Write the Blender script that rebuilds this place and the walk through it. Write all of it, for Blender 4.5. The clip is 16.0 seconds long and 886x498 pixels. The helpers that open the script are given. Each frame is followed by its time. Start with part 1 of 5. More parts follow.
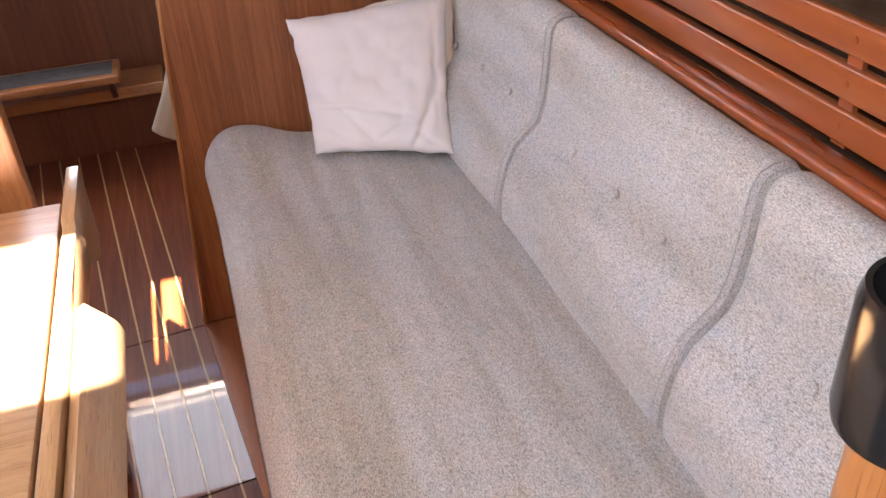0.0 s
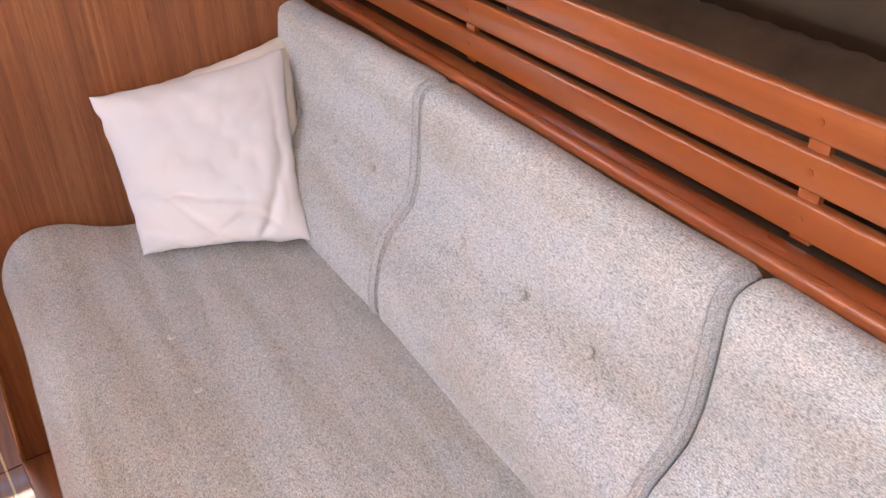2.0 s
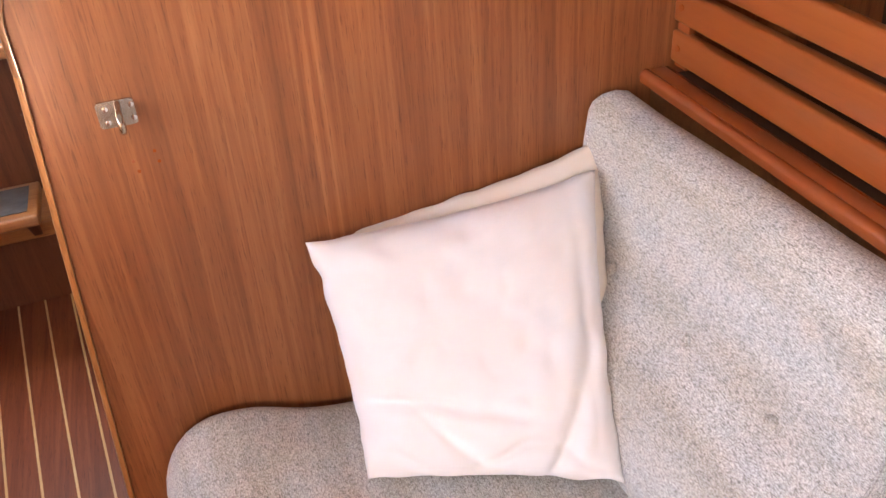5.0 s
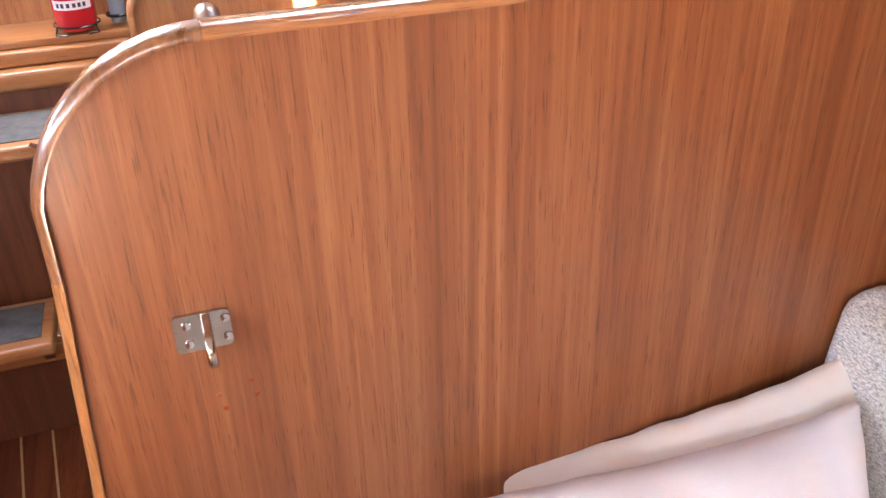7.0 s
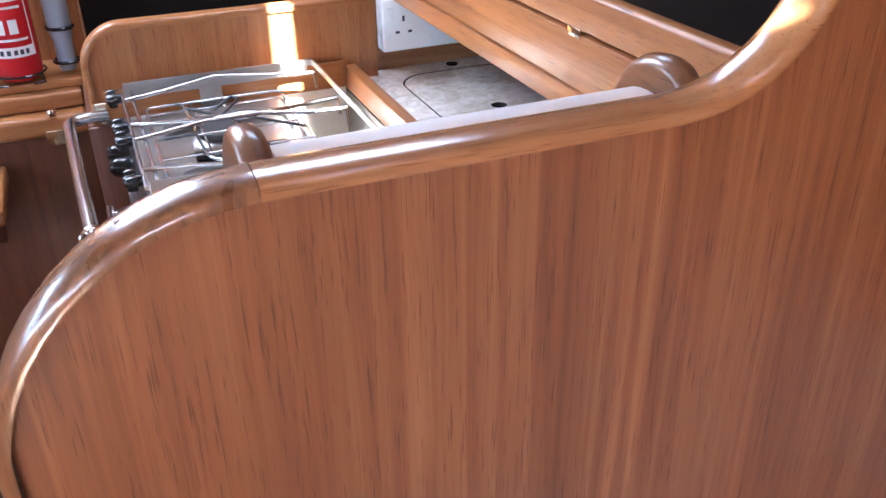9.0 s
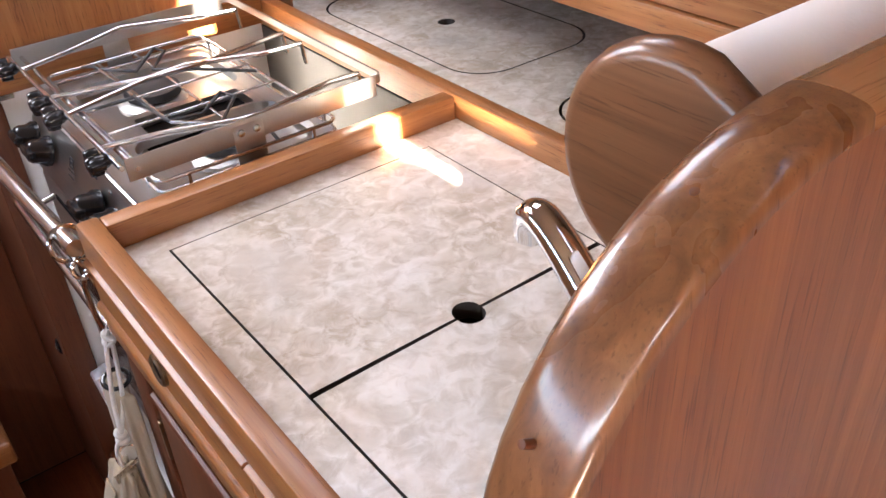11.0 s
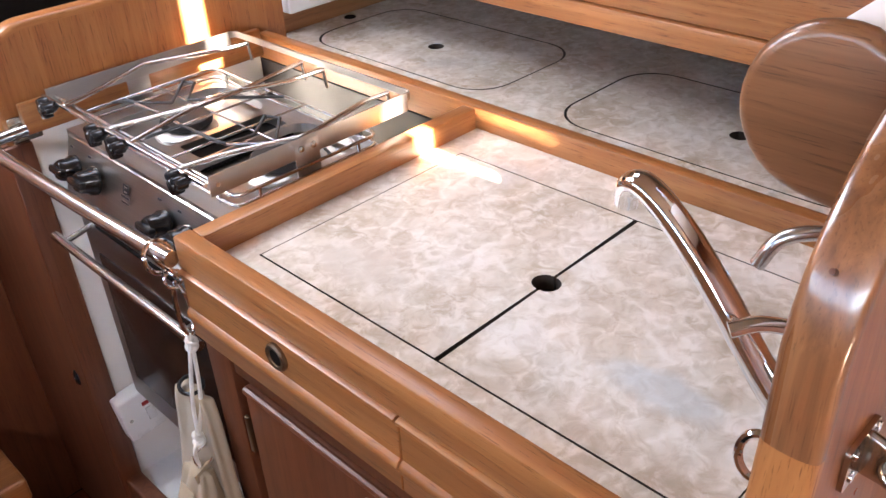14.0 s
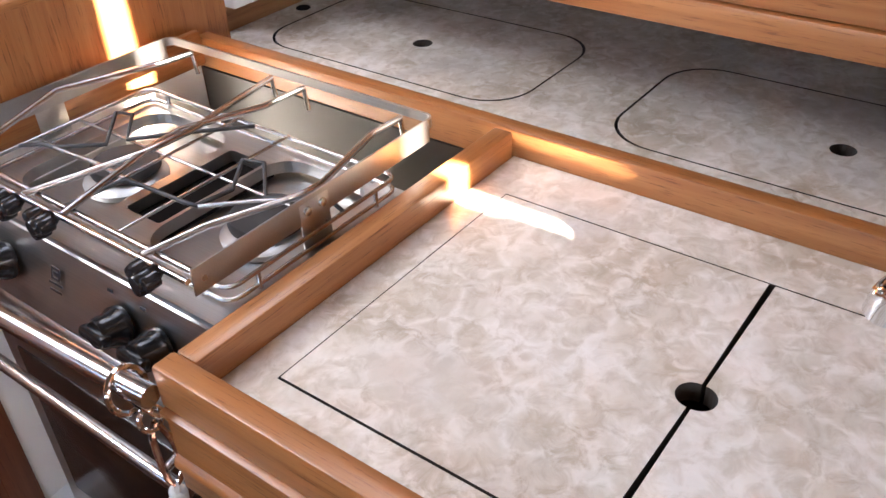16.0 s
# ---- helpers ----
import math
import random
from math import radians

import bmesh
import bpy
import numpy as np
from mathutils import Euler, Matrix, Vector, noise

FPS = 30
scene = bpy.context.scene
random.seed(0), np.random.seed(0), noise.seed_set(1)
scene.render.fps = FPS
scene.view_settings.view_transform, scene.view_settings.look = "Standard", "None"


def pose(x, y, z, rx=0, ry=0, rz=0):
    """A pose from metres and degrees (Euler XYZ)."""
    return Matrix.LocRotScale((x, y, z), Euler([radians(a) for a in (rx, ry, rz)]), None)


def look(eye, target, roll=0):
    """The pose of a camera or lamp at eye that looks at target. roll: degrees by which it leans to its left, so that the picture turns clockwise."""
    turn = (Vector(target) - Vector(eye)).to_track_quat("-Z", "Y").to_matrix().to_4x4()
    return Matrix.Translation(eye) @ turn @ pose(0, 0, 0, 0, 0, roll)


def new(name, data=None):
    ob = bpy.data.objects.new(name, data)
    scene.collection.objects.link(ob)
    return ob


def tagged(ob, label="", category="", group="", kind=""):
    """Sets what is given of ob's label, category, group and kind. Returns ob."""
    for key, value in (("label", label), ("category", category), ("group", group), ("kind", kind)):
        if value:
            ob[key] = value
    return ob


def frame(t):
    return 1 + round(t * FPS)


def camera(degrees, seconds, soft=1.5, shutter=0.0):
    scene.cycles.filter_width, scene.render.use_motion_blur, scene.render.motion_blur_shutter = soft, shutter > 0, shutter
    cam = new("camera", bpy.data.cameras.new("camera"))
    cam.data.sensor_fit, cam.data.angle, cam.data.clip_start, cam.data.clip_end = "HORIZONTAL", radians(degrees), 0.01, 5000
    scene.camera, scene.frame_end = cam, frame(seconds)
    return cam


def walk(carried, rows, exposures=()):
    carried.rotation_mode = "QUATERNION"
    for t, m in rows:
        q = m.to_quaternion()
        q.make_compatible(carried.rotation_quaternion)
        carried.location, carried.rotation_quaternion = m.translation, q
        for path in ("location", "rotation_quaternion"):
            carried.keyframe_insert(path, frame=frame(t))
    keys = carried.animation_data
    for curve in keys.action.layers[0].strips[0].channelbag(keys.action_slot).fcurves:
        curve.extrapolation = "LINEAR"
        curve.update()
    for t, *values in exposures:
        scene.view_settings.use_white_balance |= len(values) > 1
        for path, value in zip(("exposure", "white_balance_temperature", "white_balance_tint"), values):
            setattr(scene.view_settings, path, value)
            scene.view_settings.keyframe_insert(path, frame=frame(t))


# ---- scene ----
cam = camera(54.3, 16.0)
PATH = [
    (0, (0.072, -1.912, 1.37), (0.53, -0.302, 0.275), -3.3),
    (0.5, (0.084, -1.882, 1.36), (0.6, -0.271, 0.293), -2.6),
    (1, (0.101, -1.822, 1.355), (0.718, -0.228, 0.317), -2.9),
    (1.5, (0.117, -1.741, 1.356), (0.857, -0.201, 0.317), -2.7),
    (2, (0.122, -1.626, 1.354), (0.932, -0.145, 0.282), -2.3),
    (2.5, (0.119, -1.488, 1.358), (0.965, -0.06, 0.242), -2.1),
    (3, (0.112, -1.405, 1.369), (0.941, 0.009, 0.223), -2.9),
    (3.5, (0.158, -1.328, 1.378), (0.921, 0.127, 0.238), -3.2),
    (4, (0.193, -1.218, 1.368), (0.843, 0.304, 0.245), -3.3),
    (4.5, (0.182, -1.088, 1.351), (0.735, 0.459, 0.21), -3.8),
    (5, (0.174, -0.888, 1.336), (0.676, 0.677, 0.197), -4.1),
    (5.2, (0.166, -0.827, 1.334), (0.653, 0.75, 0.205), -3.7),
    (7.3, (0.114, -0.46, 1.296), (0.655, 1.185, 0.294), -1.4),
    (7.5, (0.104, -0.429, 1.295), (0.664, 1.207, 0.289), -1.4),
    (8, (0.092, -0.4, 1.298), (0.681, 1.219, 0.281), -0.6),
    (8.5, (0.098, -0.369, 1.305), (0.717, 1.260, 0.323), -0.6),
    (9, (0.103, -0.297, 1.298), (0.753, 1.322, 0.320), -1.1),
    (9.2, (0.096, -0.269, 1.291), (0.764, 1.334, 0.300), -1.5),
    (11.3, (-0.108, -0.084, 1.262), (0.95, 1.178, 0.129), -3.8),
    (11.5, (-0.148, -0.079, 1.266), (0.974, 1.132, 0.137), -4.3),
    (12, (-0.219, -0.089, 1.275), (0.981, 1.048, 0.149), -3.8),
    (12.5, (-0.272, -0.127, 1.291), (0.933, 1.032, 0.194), -2.8),
    (13, (-0.291, -0.147, 1.298), (0.881, 1.071, 0.23), -2.4),
    (13.5, (-0.27, -0.143, 1.297), (0.881, 1.099, 0.234), -2.5),
    (14, (-0.243, -0.08, 1.293), (0.93, 1.132, 0.218), -3.1),
    (14.5, (-0.214, -0.008, 1.281), (0.97, 1.159, 0.168), -1.9),
    (15, (-0.168, 0.054, 1.266), (0.986, 1.218, 0.12), -0.4),
    (15.5, (-0.151, 0.115, 1.26), (1.035, 1.246, 0.113), -1.2),
    (16, (-0.148, 0.196, 1.253), (1.141, 1.201, 0.101), -2.6),
]
walk(cam, [(t, look(eye, target, roll)) for t, eye, target, roll in PATH],
     [(0, 5.62, 6800, 17), (0.5, 5.6, 6800, 17), (1, 5.85, 6850, 17), (2.2, 5.88, 6800, 16), (3, 5.9, 6800, 15), (4.5, 6.2, 7200, 17), (5.2, 6.25, 7200, 18), (7.5, 6.4, 6350, 15), (8, 6.35, 6300, 14), (8.5, 6.22, 5800, 12), (9.2, 5.62, 5600, 14), (11.5, 5.5, 6950, 17), (12, 5.5, 6750, 17), (13, 5.75, 6800, 17), (14, 5.7, 6700, 16), (15, 5.57, 6600, 15), (16, 5.42, 6600, 15)])


# ---- light ----
SUN_DIR = Vector((0.0, 0.80, -0.60))          # the way that sunlight travels
world = bpy.data.worlds.new("sky")
scene.world = world
world.use_nodes = True
wn = world.node_tree.nodes
sky = wn.new("ShaderNodeTexSky")
sky.sky_type = "NISHITA"
sky.sun_disc = False
sky.sun_elevation = radians(37)
sky.sun_rotation = radians(180)
wn["Background"].inputs["Strength"].default_value = 0.05
world.node_tree.links.new(sky.outputs["Color"], wn["Background"].inputs["Color"])
sun_data = bpy.data.lights.new("sun", "SUN")
sun_data.energy, sun_data.angle, sun_data.color = 5.0, radians(0.5), (1.0, 0.93, 0.82)
sun_lamp = new("sun", sun_data)
sun_lamp.matrix_world = look((0, -4, 5), Vector((0, -4, 5)) + SUN_DIR)


def window_light(name, centre, target, sx, sy, watts, color=(0.86, 0.93, 1.0)):
    """Skylight that comes in through an opening."""
    d = bpy.data.lights.new(name, "AREA")
    d.shape, d.size, d.size_y, d.energy, d.color = "RECTANGLE", sx, sy, watts, color
    ob = new(name, d)
    ob.matrix_world = look(centre, target)
    return ob


window_light("hatch_skylight", (-0.45, -2.44, 1.885), (-0.45, -2.44, 0), 0.60, 0.38, 0.60, (0.95, 0.97, 1.0))
window_light("companionway_skylight", (-0.33, 1.56, 1.885), (-0.25, 0.9, 0.2), 0.60, 0.66, 0.50, (0.92, 0.96, 1.0))
# Added side fill through an unseen gap in the port wall.
window_light("port_fill_light", (-1.38, -0.9, 1.45), (0.4, -0.8, 0.8), 1.3, 0.22, 0.22, (0.96, 0.97, 1.0))
# Unseen hatch guessed from worktop sheen, shifted to brighten the locker front.
window_light("galley_hatch_skylight", (0.46, 0.97, 1.885), (0.46, 0.97, 0), 0.44, 0.40, 0.075, (1.0, 0.97, 0.92))

# ---- materials ----


def node_mat(name):
    m = bpy.data.materials.new(name)
    m.use_nodes = True
    nt = m.node_tree
    return m, nt, nt.nodes, nt.links, nt.nodes["Principled BSDF"]


def coords(nt, scale, rot=(0, 0, 0), shift=True):
    """Object coordinates, scaled, moved a little at random from object to object."""
    n, l = nt.nodes, nt.links
    tc, mp = n.new("ShaderNodeTexCoord"), n.new("ShaderNodeMapping")
    mp.inputs["Scale"].default_value = scale
    mp.inputs["Rotation"].default_value = rot
    l.new(tc.outputs["Object"], mp.inputs["Vector"])
    if shift:
        info, mul = n.new("ShaderNodeObjectInfo"), n.new("ShaderNodeMath")
        mul.operation, mul.inputs[1].default_value = "MULTIPLY", 37.0
        l.new(info.outputs["Random"], mul.inputs[0])
        l.new(mul.outputs[0], mp.inputs["Location"])
    return mp.outputs["Vector"]


def noise_tex(nt, vec, scale, detail=4, rough=0.55, distortion=0.0):
    t = nt.nodes.new("ShaderNodeTexNoise")
    t.inputs["Scale"].default_value, t.inputs["Detail"].default_value = scale, detail
    t.inputs["Roughness"].default_value, t.inputs["Distortion"].default_value = rough, distortion
    nt.links.new(vec, t.inputs["Vector"])
    return t.outputs["Fac"]


def ramp(nt, fac, stops):
    r = nt.nodes.new("ShaderNodeValToRGB")
    e = r.color_ramp.elements
    while len(e) < len(stops):
        e.new(0.5)
    for k, (p, c) in enumerate(stops):
        e[k].position = p
        e[k].color = (*c, 1) if len(c) == 3 else c
    nt.links.new(fac, r.inputs["Fac"])
    return r.outputs["Color"]


def mix(nt, a, b, fac, mode="MIX"):
    m = nt.nodes.new("ShaderNodeMix")
    m.data_type, m.blend_type = "RGBA", mode
    if isinstance(fac, float):
        m.inputs["Factor"].default_value = fac
    else:
        nt.links.new(fac, m.inputs["Factor"])
    nt.links.new(a, m.inputs["A"])
    nt.links.new(b, m.inputs["B"])
    return m.outputs["Result"]


def bump(nt, height, strength, distance=0.001):
    b = nt.nodes.new("ShaderNodeBump")
    b.inputs["Strength"].default_value, b.inputs["Distance"].default_value = strength, distance
    nt.links.new(height, b.inputs["Height"])
    nt.links.new(b.outputs["Normal"], nt.nodes["Principled BSDF"].inputs["Normal"])


def wood(name, dark, mid, light, axis, rough=0.32, coat=0.35, fine=1.0, gloss=0.15, pore=0.6, band=0.65, bandscale=9.0):
    """Varnished timber with its grain along one axis."""
    m, nt, n, l, p = node_mat(name)
    s = [62.0 * fine] * 3
    s["xyz".index(axis)] = 2.2
    v = coords(nt, s)
    s2 = [780.0] * 3
    s2["xyz".index(axis)] = 30.0
    v2 = coords(nt, s2)
    s3 = [bandscale] * 3
    s3["xyz".index(axis)] = 0.5
    v3 = coords(nt, s3)
    broad = noise_tex(nt, v, 1.0, 5, 0.6, 0.8)
    pores = noise_tex(nt, v2, 1.0, 3, 0.6, 0.2)
    wide = noise_tex(nt, v3, 1.0, 3, 0.5, 0.4)
    base = ramp(nt, broad, [(0.24, dark), (0.5, mid), (0.76, light)])
    base = mix(nt, base, ramp(nt, wide, [(0.3, (0.72, 0.66, 0.6)), (0.7, (1.0, 1.0, 1.0))]), band, "MULTIPLY")
    base = mix(nt, base, ramp(nt, pores, [(0.32, (0.28, 0.20, 0.15)), (0.42, (1, 1, 1))]), pore, "MULTIPLY")
    l.new(base, p.inputs["Base Color"])
    r = n.new("ShaderNodeMapRange")
    r.inputs["To Min"].default_value, r.inputs["To Max"].default_value = rough - 0.08, rough + 0.12
    l.new(wide, r.inputs["Value"])
    l.new(r.outputs["Result"], p.inputs["Roughness"])
    p.inputs["Coat Weight"].default_value, p.inputs["Coat Roughness"].default_value = coat, gloss
    bump(nt, pores, 0.10, 0.0006)
    return m


def plain(name, color, rough=0.5, metal=0.0, speck=0.12, scale=60.0, coat=0.0, relief=0.05):
    """A nearly even surface, with faint blotches and fine relief."""
    m, nt, n, l, p = node_mat(name)
    v = coords(nt, (1, 1, 1))
    big = noise_tex(nt, v, scale * 0.15, 4)
    fine = noise_tex(nt, v, scale * 6, 3)
    lo = tuple(c * (1 - speck) for c in color)
    hi = tuple(min(1.0, c * (1 + speck)) for c in color)
    l.new(ramp(nt, big, [(0.3, lo), (0.7, hi)]), p.inputs["Base Color"])
    r = n.new("ShaderNodeMapRange")
    r.inputs["To Min"].default_value, r.inputs["To Max"].default_value = max(0.02, rough - 0.07), rough + 0.07
    l.new(big, r.inputs["Value"])
    l.new(r.outputs["Result"], p.inputs["Roughness"])
    p.inputs["Metallic"].default_value = metal
    p.inputs["Coat Weight"].default_value = coat
    if relief:
        bump(nt, fine, relief, 0.0005)
    return m


def tweed(name):
    """Soft grey-beige woven upholstery with short faint dark slubs and blotches of pink and blue-grey."""
    m, nt, n, l, p = node_mat(name)
    weft = noise_tex(nt, coords(nt, (800, 300, 800), shift=False), 1.0, 3, 0.65)
    warp = noise_tex(nt, coords(nt, (260, 700, 700), shift=False), 1.0, 2, 0.6)
    fleck = noise_tex(nt, coords(nt, (620, 150, 620), (0.03, 0.25, 0.05), shift=False), 1.0, 2, 0.6)
    wide = noise_tex(nt, coords(nt, (24, 2.2, 10), shift=False), 1.0, 4)
    tint = noise_tex(nt, coords(nt, (34, 26, 34), shift=False), 1.0, 4, 0.6)
    base = ramp(nt, weft, [(0.34, (0.345, 0.325, 0.30)), (0.5, (0.575, 0.55, 0.515)), (0.64, (0.775, 0.76, 0.73))])
    base = mix(nt, base, ramp(nt, warp, [(0.34, (0.60, 0.58, 0.57)), (0.58, (1, 1, 1))]), 0.6, "MULTIPLY")
    base = mix(nt, base, ramp(nt, fleck, [(0.35, (0.20, 0.185, 0.18)), (0.48, (1, 1, 1))]), 0.54, "MULTIPLY")
    # Long tan streaks put the shade of slack folds into the cloth's colour.
    base = mix(nt, base, ramp(nt, wide, [(0.36, (0.80, 0.75, 0.68)), (0.60, (1, 1, 1))]), 0.8, "MULTIPLY")
    base = mix(nt, base, ramp(nt, tint, [(0.36, (0.88, 0.92, 0.96)), (0.5, (1, 1, 1)), (0.64, (1.0, 0.975, 0.945))]), 0.7, "MULTIPLY")
    l.new(base, p.inputs["Base Color"])
    p.inputs["Roughness"].default_value = 0.94
    p.inputs["Sheen Weight"].default_value = 0.2
    bump(nt, weft, 0.30, 0.0010)
    return m


def cotton(name, color):
    m, nt, n, l, p = node_mat(name)
    weave = noise_tex(nt, coords(nt, (900, 900, 900), shift=False), 1.0, 2)
    soft = noise_tex(nt, coords(nt, (9, 9, 9)), 1.0, 4)
    base = ramp(nt, soft, [(0.3, tuple(c * 0.93 for c in color)), (0.7, color)])
    l.new(base, p.inputs["Base Color"])
    p.inputs["Roughness"].default_value = 0.9
    p.inputs["Sheen Weight"].default_value = 0.2
    bump(nt, weave, 0.35, 0.0006)
    return m


def marbled(name):
    """Cream laminate: soft beige flakes of many sizes between paler, broken veins, with a blue-grey blush."""
    m, nt, n, l, p = node_mat(name)
    v = coords(nt, (1, 1, 1), shift=False)
    warp = n.new("ShaderNodeTexNoise")
    warp.inputs["Scale"].default_value, warp.inputs["Detail"].default_value = 26.0, 5
    l.new(v, warp.inputs["Vector"])
    off = n.new("ShaderNodeVectorMath")
    off.operation = "MULTIPLY_ADD"
    off.inputs[1].default_value = (0.045, 0.045, 0.045)
    l.new(warp.outputs["Color"], off.inputs[0])
    l.new(v, off.inputs[2])
    flakes, edges = n.new("ShaderNodeTexVoronoi"), n.new("ShaderNodeTexVoronoi")
    edges.feature = "DISTANCE_TO_EDGE"
    for t in (flakes, edges):
        t.inputs["Scale"].default_value = 30.0
        l.new(off.outputs[0], t.inputs["Vector"])
    bw = n.new("ShaderNodeRGBToBW")
    l.new(flakes.outputs["Color"], bw.inputs[0])
    cloud = noise_tex(nt, v, 11.0, 5, 0.6, 0.5)
    fine = noise_tex(nt, v, 60.0, 5, 0.62, 0.7)
    blush = noise_tex(nt, v, 5.0, 3, 0.5, 0.6)
    base = ramp(nt, cloud, [(0.32, (0.535, 0.47, 0.375)), (0.48, (0.66, 0.60, 0.505)), (0.64, (0.775, 0.73, 0.655))])
    base = mix(nt, base, ramp(nt, bw.outputs[0], [(0.2, (0.80, 0.76, 0.71)), (0.7, (1, 1, 1))]), 0.28, "MULTIPLY")
    base = mix(nt, base, ramp(nt, fine, [(0.34, (0.70, 0.64, 0.56)), (0.56, (1, 1, 1))]), 0.6, "MULTIPLY")
    pale, grey = n.new("ShaderNodeRGB"), n.new("ShaderNodeRGB")
    pale.outputs[0].default_value = (0.83, 0.79, 0.72, 1)
    grey.outputs[0].default_value = (0.54, 0.53, 0.50, 1)
    vein = ramp(nt, edges.outputs["Distance"], [(0.0, (0.6, 0.6, 0.6)), (0.16, (0, 0, 0))])
    vein = mix(nt, vein, ramp(nt, fine, [(0.42, (0, 0, 0)), (0.60, (1, 1, 1))]), 1.0, "MULTIPLY")
    base = mix(nt, base, pale.outputs[0], vein)
    base = mix(nt, base, grey.outputs[0], ramp(nt, blush, [(0.60, (0, 0, 0)), (0.72, (0.5, 0.5, 0.5))]))
    # a plain worn oval on the far cover and a blue-grey oval on the near one
    for (cx, cy), (rx, ry), tint, top in (((0.195, 0.488), (0.040, 0.062), (0.60, 0.54, 0.46, 1), 0.55), ((0.228, 0.175), (0.026, 0.060), (0.50, 0.56, 0.57, 1), 0.55)):
        mp = n.new("ShaderNodeMapping")
        mp.inputs["Location"].default_value = (-cx / rx, -cy / ry, 0)
        mp.inputs["Scale"].default_value = (1 / rx, 1 / ry, 0)
        wob = n.new("ShaderNodeVectorMath")
        wob.operation = "MULTIPLY_ADD"
        wob.inputs[1].default_value = (0.03, 0.03, 0)
        l.new(warp.outputs["Color"], wob.inputs[0])
        l.new(v, wob.inputs[2])
        l.new(wob.outputs[0], mp.inputs["Vector"])
        far = n.new("ShaderNodeVectorMath")
        far.operation = "LENGTH"
        l.new(mp.outputs["Vector"], far.inputs[0])
        spot = n.new("ShaderNodeRGB")
        spot.outputs[0].default_value = tint
        base = mix(nt, base, spot.outputs[0], ramp(nt, far.outputs["Value"], [(0.55, (top, top, top)), (1.0, (0, 0, 0))]))
    l.new(base, p.inputs["Base Color"])
    p.inputs["Roughness"].default_value = 0.24
    bump(nt, fine, 0.05, 0.0005)
    return m


def brushed(name, color, rough, axis="y", streak=0.10):
    """Brushed metal, streaked along one axis."""
    m, nt, n, l, p = node_mat(name)
    s = [900.0] * 3
    s["xyz".index(axis)] = 6.0
    lines = noise_tex(nt, coords(nt, s), 1.0, 2)
    smear = noise_tex(nt, coords(nt, (14, 14, 14)), 1.0, 4)
    l.new(ramp(nt, lines, [(0.3, tuple(c * 0.86 for c in color)), (0.7, color)]), p.inputs["Base Color"])
    p.inputs["Metallic"].default_value = 1.0
    r = n.new("ShaderNodeMapRange")
    r.inputs["To Min"].default_value, r.inputs["To Max"].default_value = max(0.03, rough - 0.06), rough + streak
    l.new(smear, r.inputs["Value"])
    l.new(r.outputs["Result"], p.inputs["Roughness"])
    bump(nt, lines, 0.03, 0.0003)
    return m


SALOON = ((0.275, 0.062, 0.015), (0.33, 0.083, 0.020), (0.38, 0.104, 0.027))
GALLEY = ((0.285, 0.099, 0.029), (0.385, 0.151, 0.046), (0.475, 0.209, 0.071))
PANEL = ((0.195, 0.060, 0.020), (0.305, 0.104, 0.036), (0.415, 0.163, 0.062))
DARK = ((0.098, 0.023, 0.008), (0.155, 0.038, 0.013), (0.215, 0.060, 0.021))
M_bulk = wood("teak_panel", *PANEL, "z", 0.40, 0.12, 1.5, 0.2, 0.58, 0.9, 13.0)
def veneer_stripes(m):
    """Two pale growth lines in the bulkhead's veneer, where a greyer leaf meets a redder one."""
    nt = m.node_tree
    p = nt.nodes["Principled BSDF"]
    old = p.inputs["Base Color"].links[0].from_socket
    tc, sep = nt.nodes.new("ShaderNodeTexCoord"), nt.nodes.new("ShaderNodeSeparateXYZ")
    nt.links.new(tc.outputs["Object"], sep.inputs[0])
    wob = noise_tex(nt, coords(nt, (30, 30, 1.2), shift=False), 1.0, 2)
    add = nt.nodes.new("ShaderNodeMath")
    add.operation, add.inputs[1].default_value = "MULTIPLY_ADD", 0.012
    nt.links.new(wob, add.inputs[0])
    nt.links.new(sep.outputs["X"], add.inputs[2])
    grey, pale, red = (0.93, 0.95, 0.97), (1.30, 1.38, 1.45), (1.0, 0.96, 0.90)
    tone = ramp(nt, add.outputs[0], [(0.0, red), (0.10, red), (0.20, grey), (0.316, grey), (0.319, pale), (0.325, pale), (0.329, red), (0.333, red), (0.336, pale), (0.340, pale), (0.346, red), (0.6, (0.94, 0.88, 0.82))])
    nt.links.new(mix(nt, old, tone, 0.8, "MULTIPLY"), p.inputs["Base Color"])


veneer_stripes(M_bulk)
M_slat = wood("teak_slat", *SALOON, "y", 0.28, 0.6, 0.6, 0.1, 0.10, 0.35)
M_margin = wood("margin_teak", (0.25, 0.080, 0.028), (0.33, 0.112, 0.040), (0.41, 0.148, 0.058), "y", 0.5, 0.1, 0.7, 0.2, 0.4)
M_margin.node_tree.nodes["Principled BSDF"].inputs["Specular IOR Level"].default_value = 0.25
M_shelf = wood("teak_shelf", (0.26, 0.060, 0.017), (0.32, 0.078, 0.023), (0.37, 0.098, 0.030), "y", 0.26, 0.45, 0.6, 0.12, 0.12, 0.35)
CAP = ((0.36, 0.145, 0.058), (0.45, 0.195, 0.080), (0.54, 0.255, 0.115))
M_trim_x = wood("cap_across", *CAP, "x", 0.2, 1.0, 1.1, 0.16, 0.5)
M_trim_z = wood("cap_upright", *CAP, "z", 0.2, 0.7, 1.1, 0.16, 0.5)
M_trim_dark = wood("worn_cap", (0.13, 0.047, 0.018), (0.245, 0.097, 0.038), (0.37, 0.166, 0.070), "z", 0.26, 0.8, 1.6, 0.12, 0.45, 1.0, 30.0)
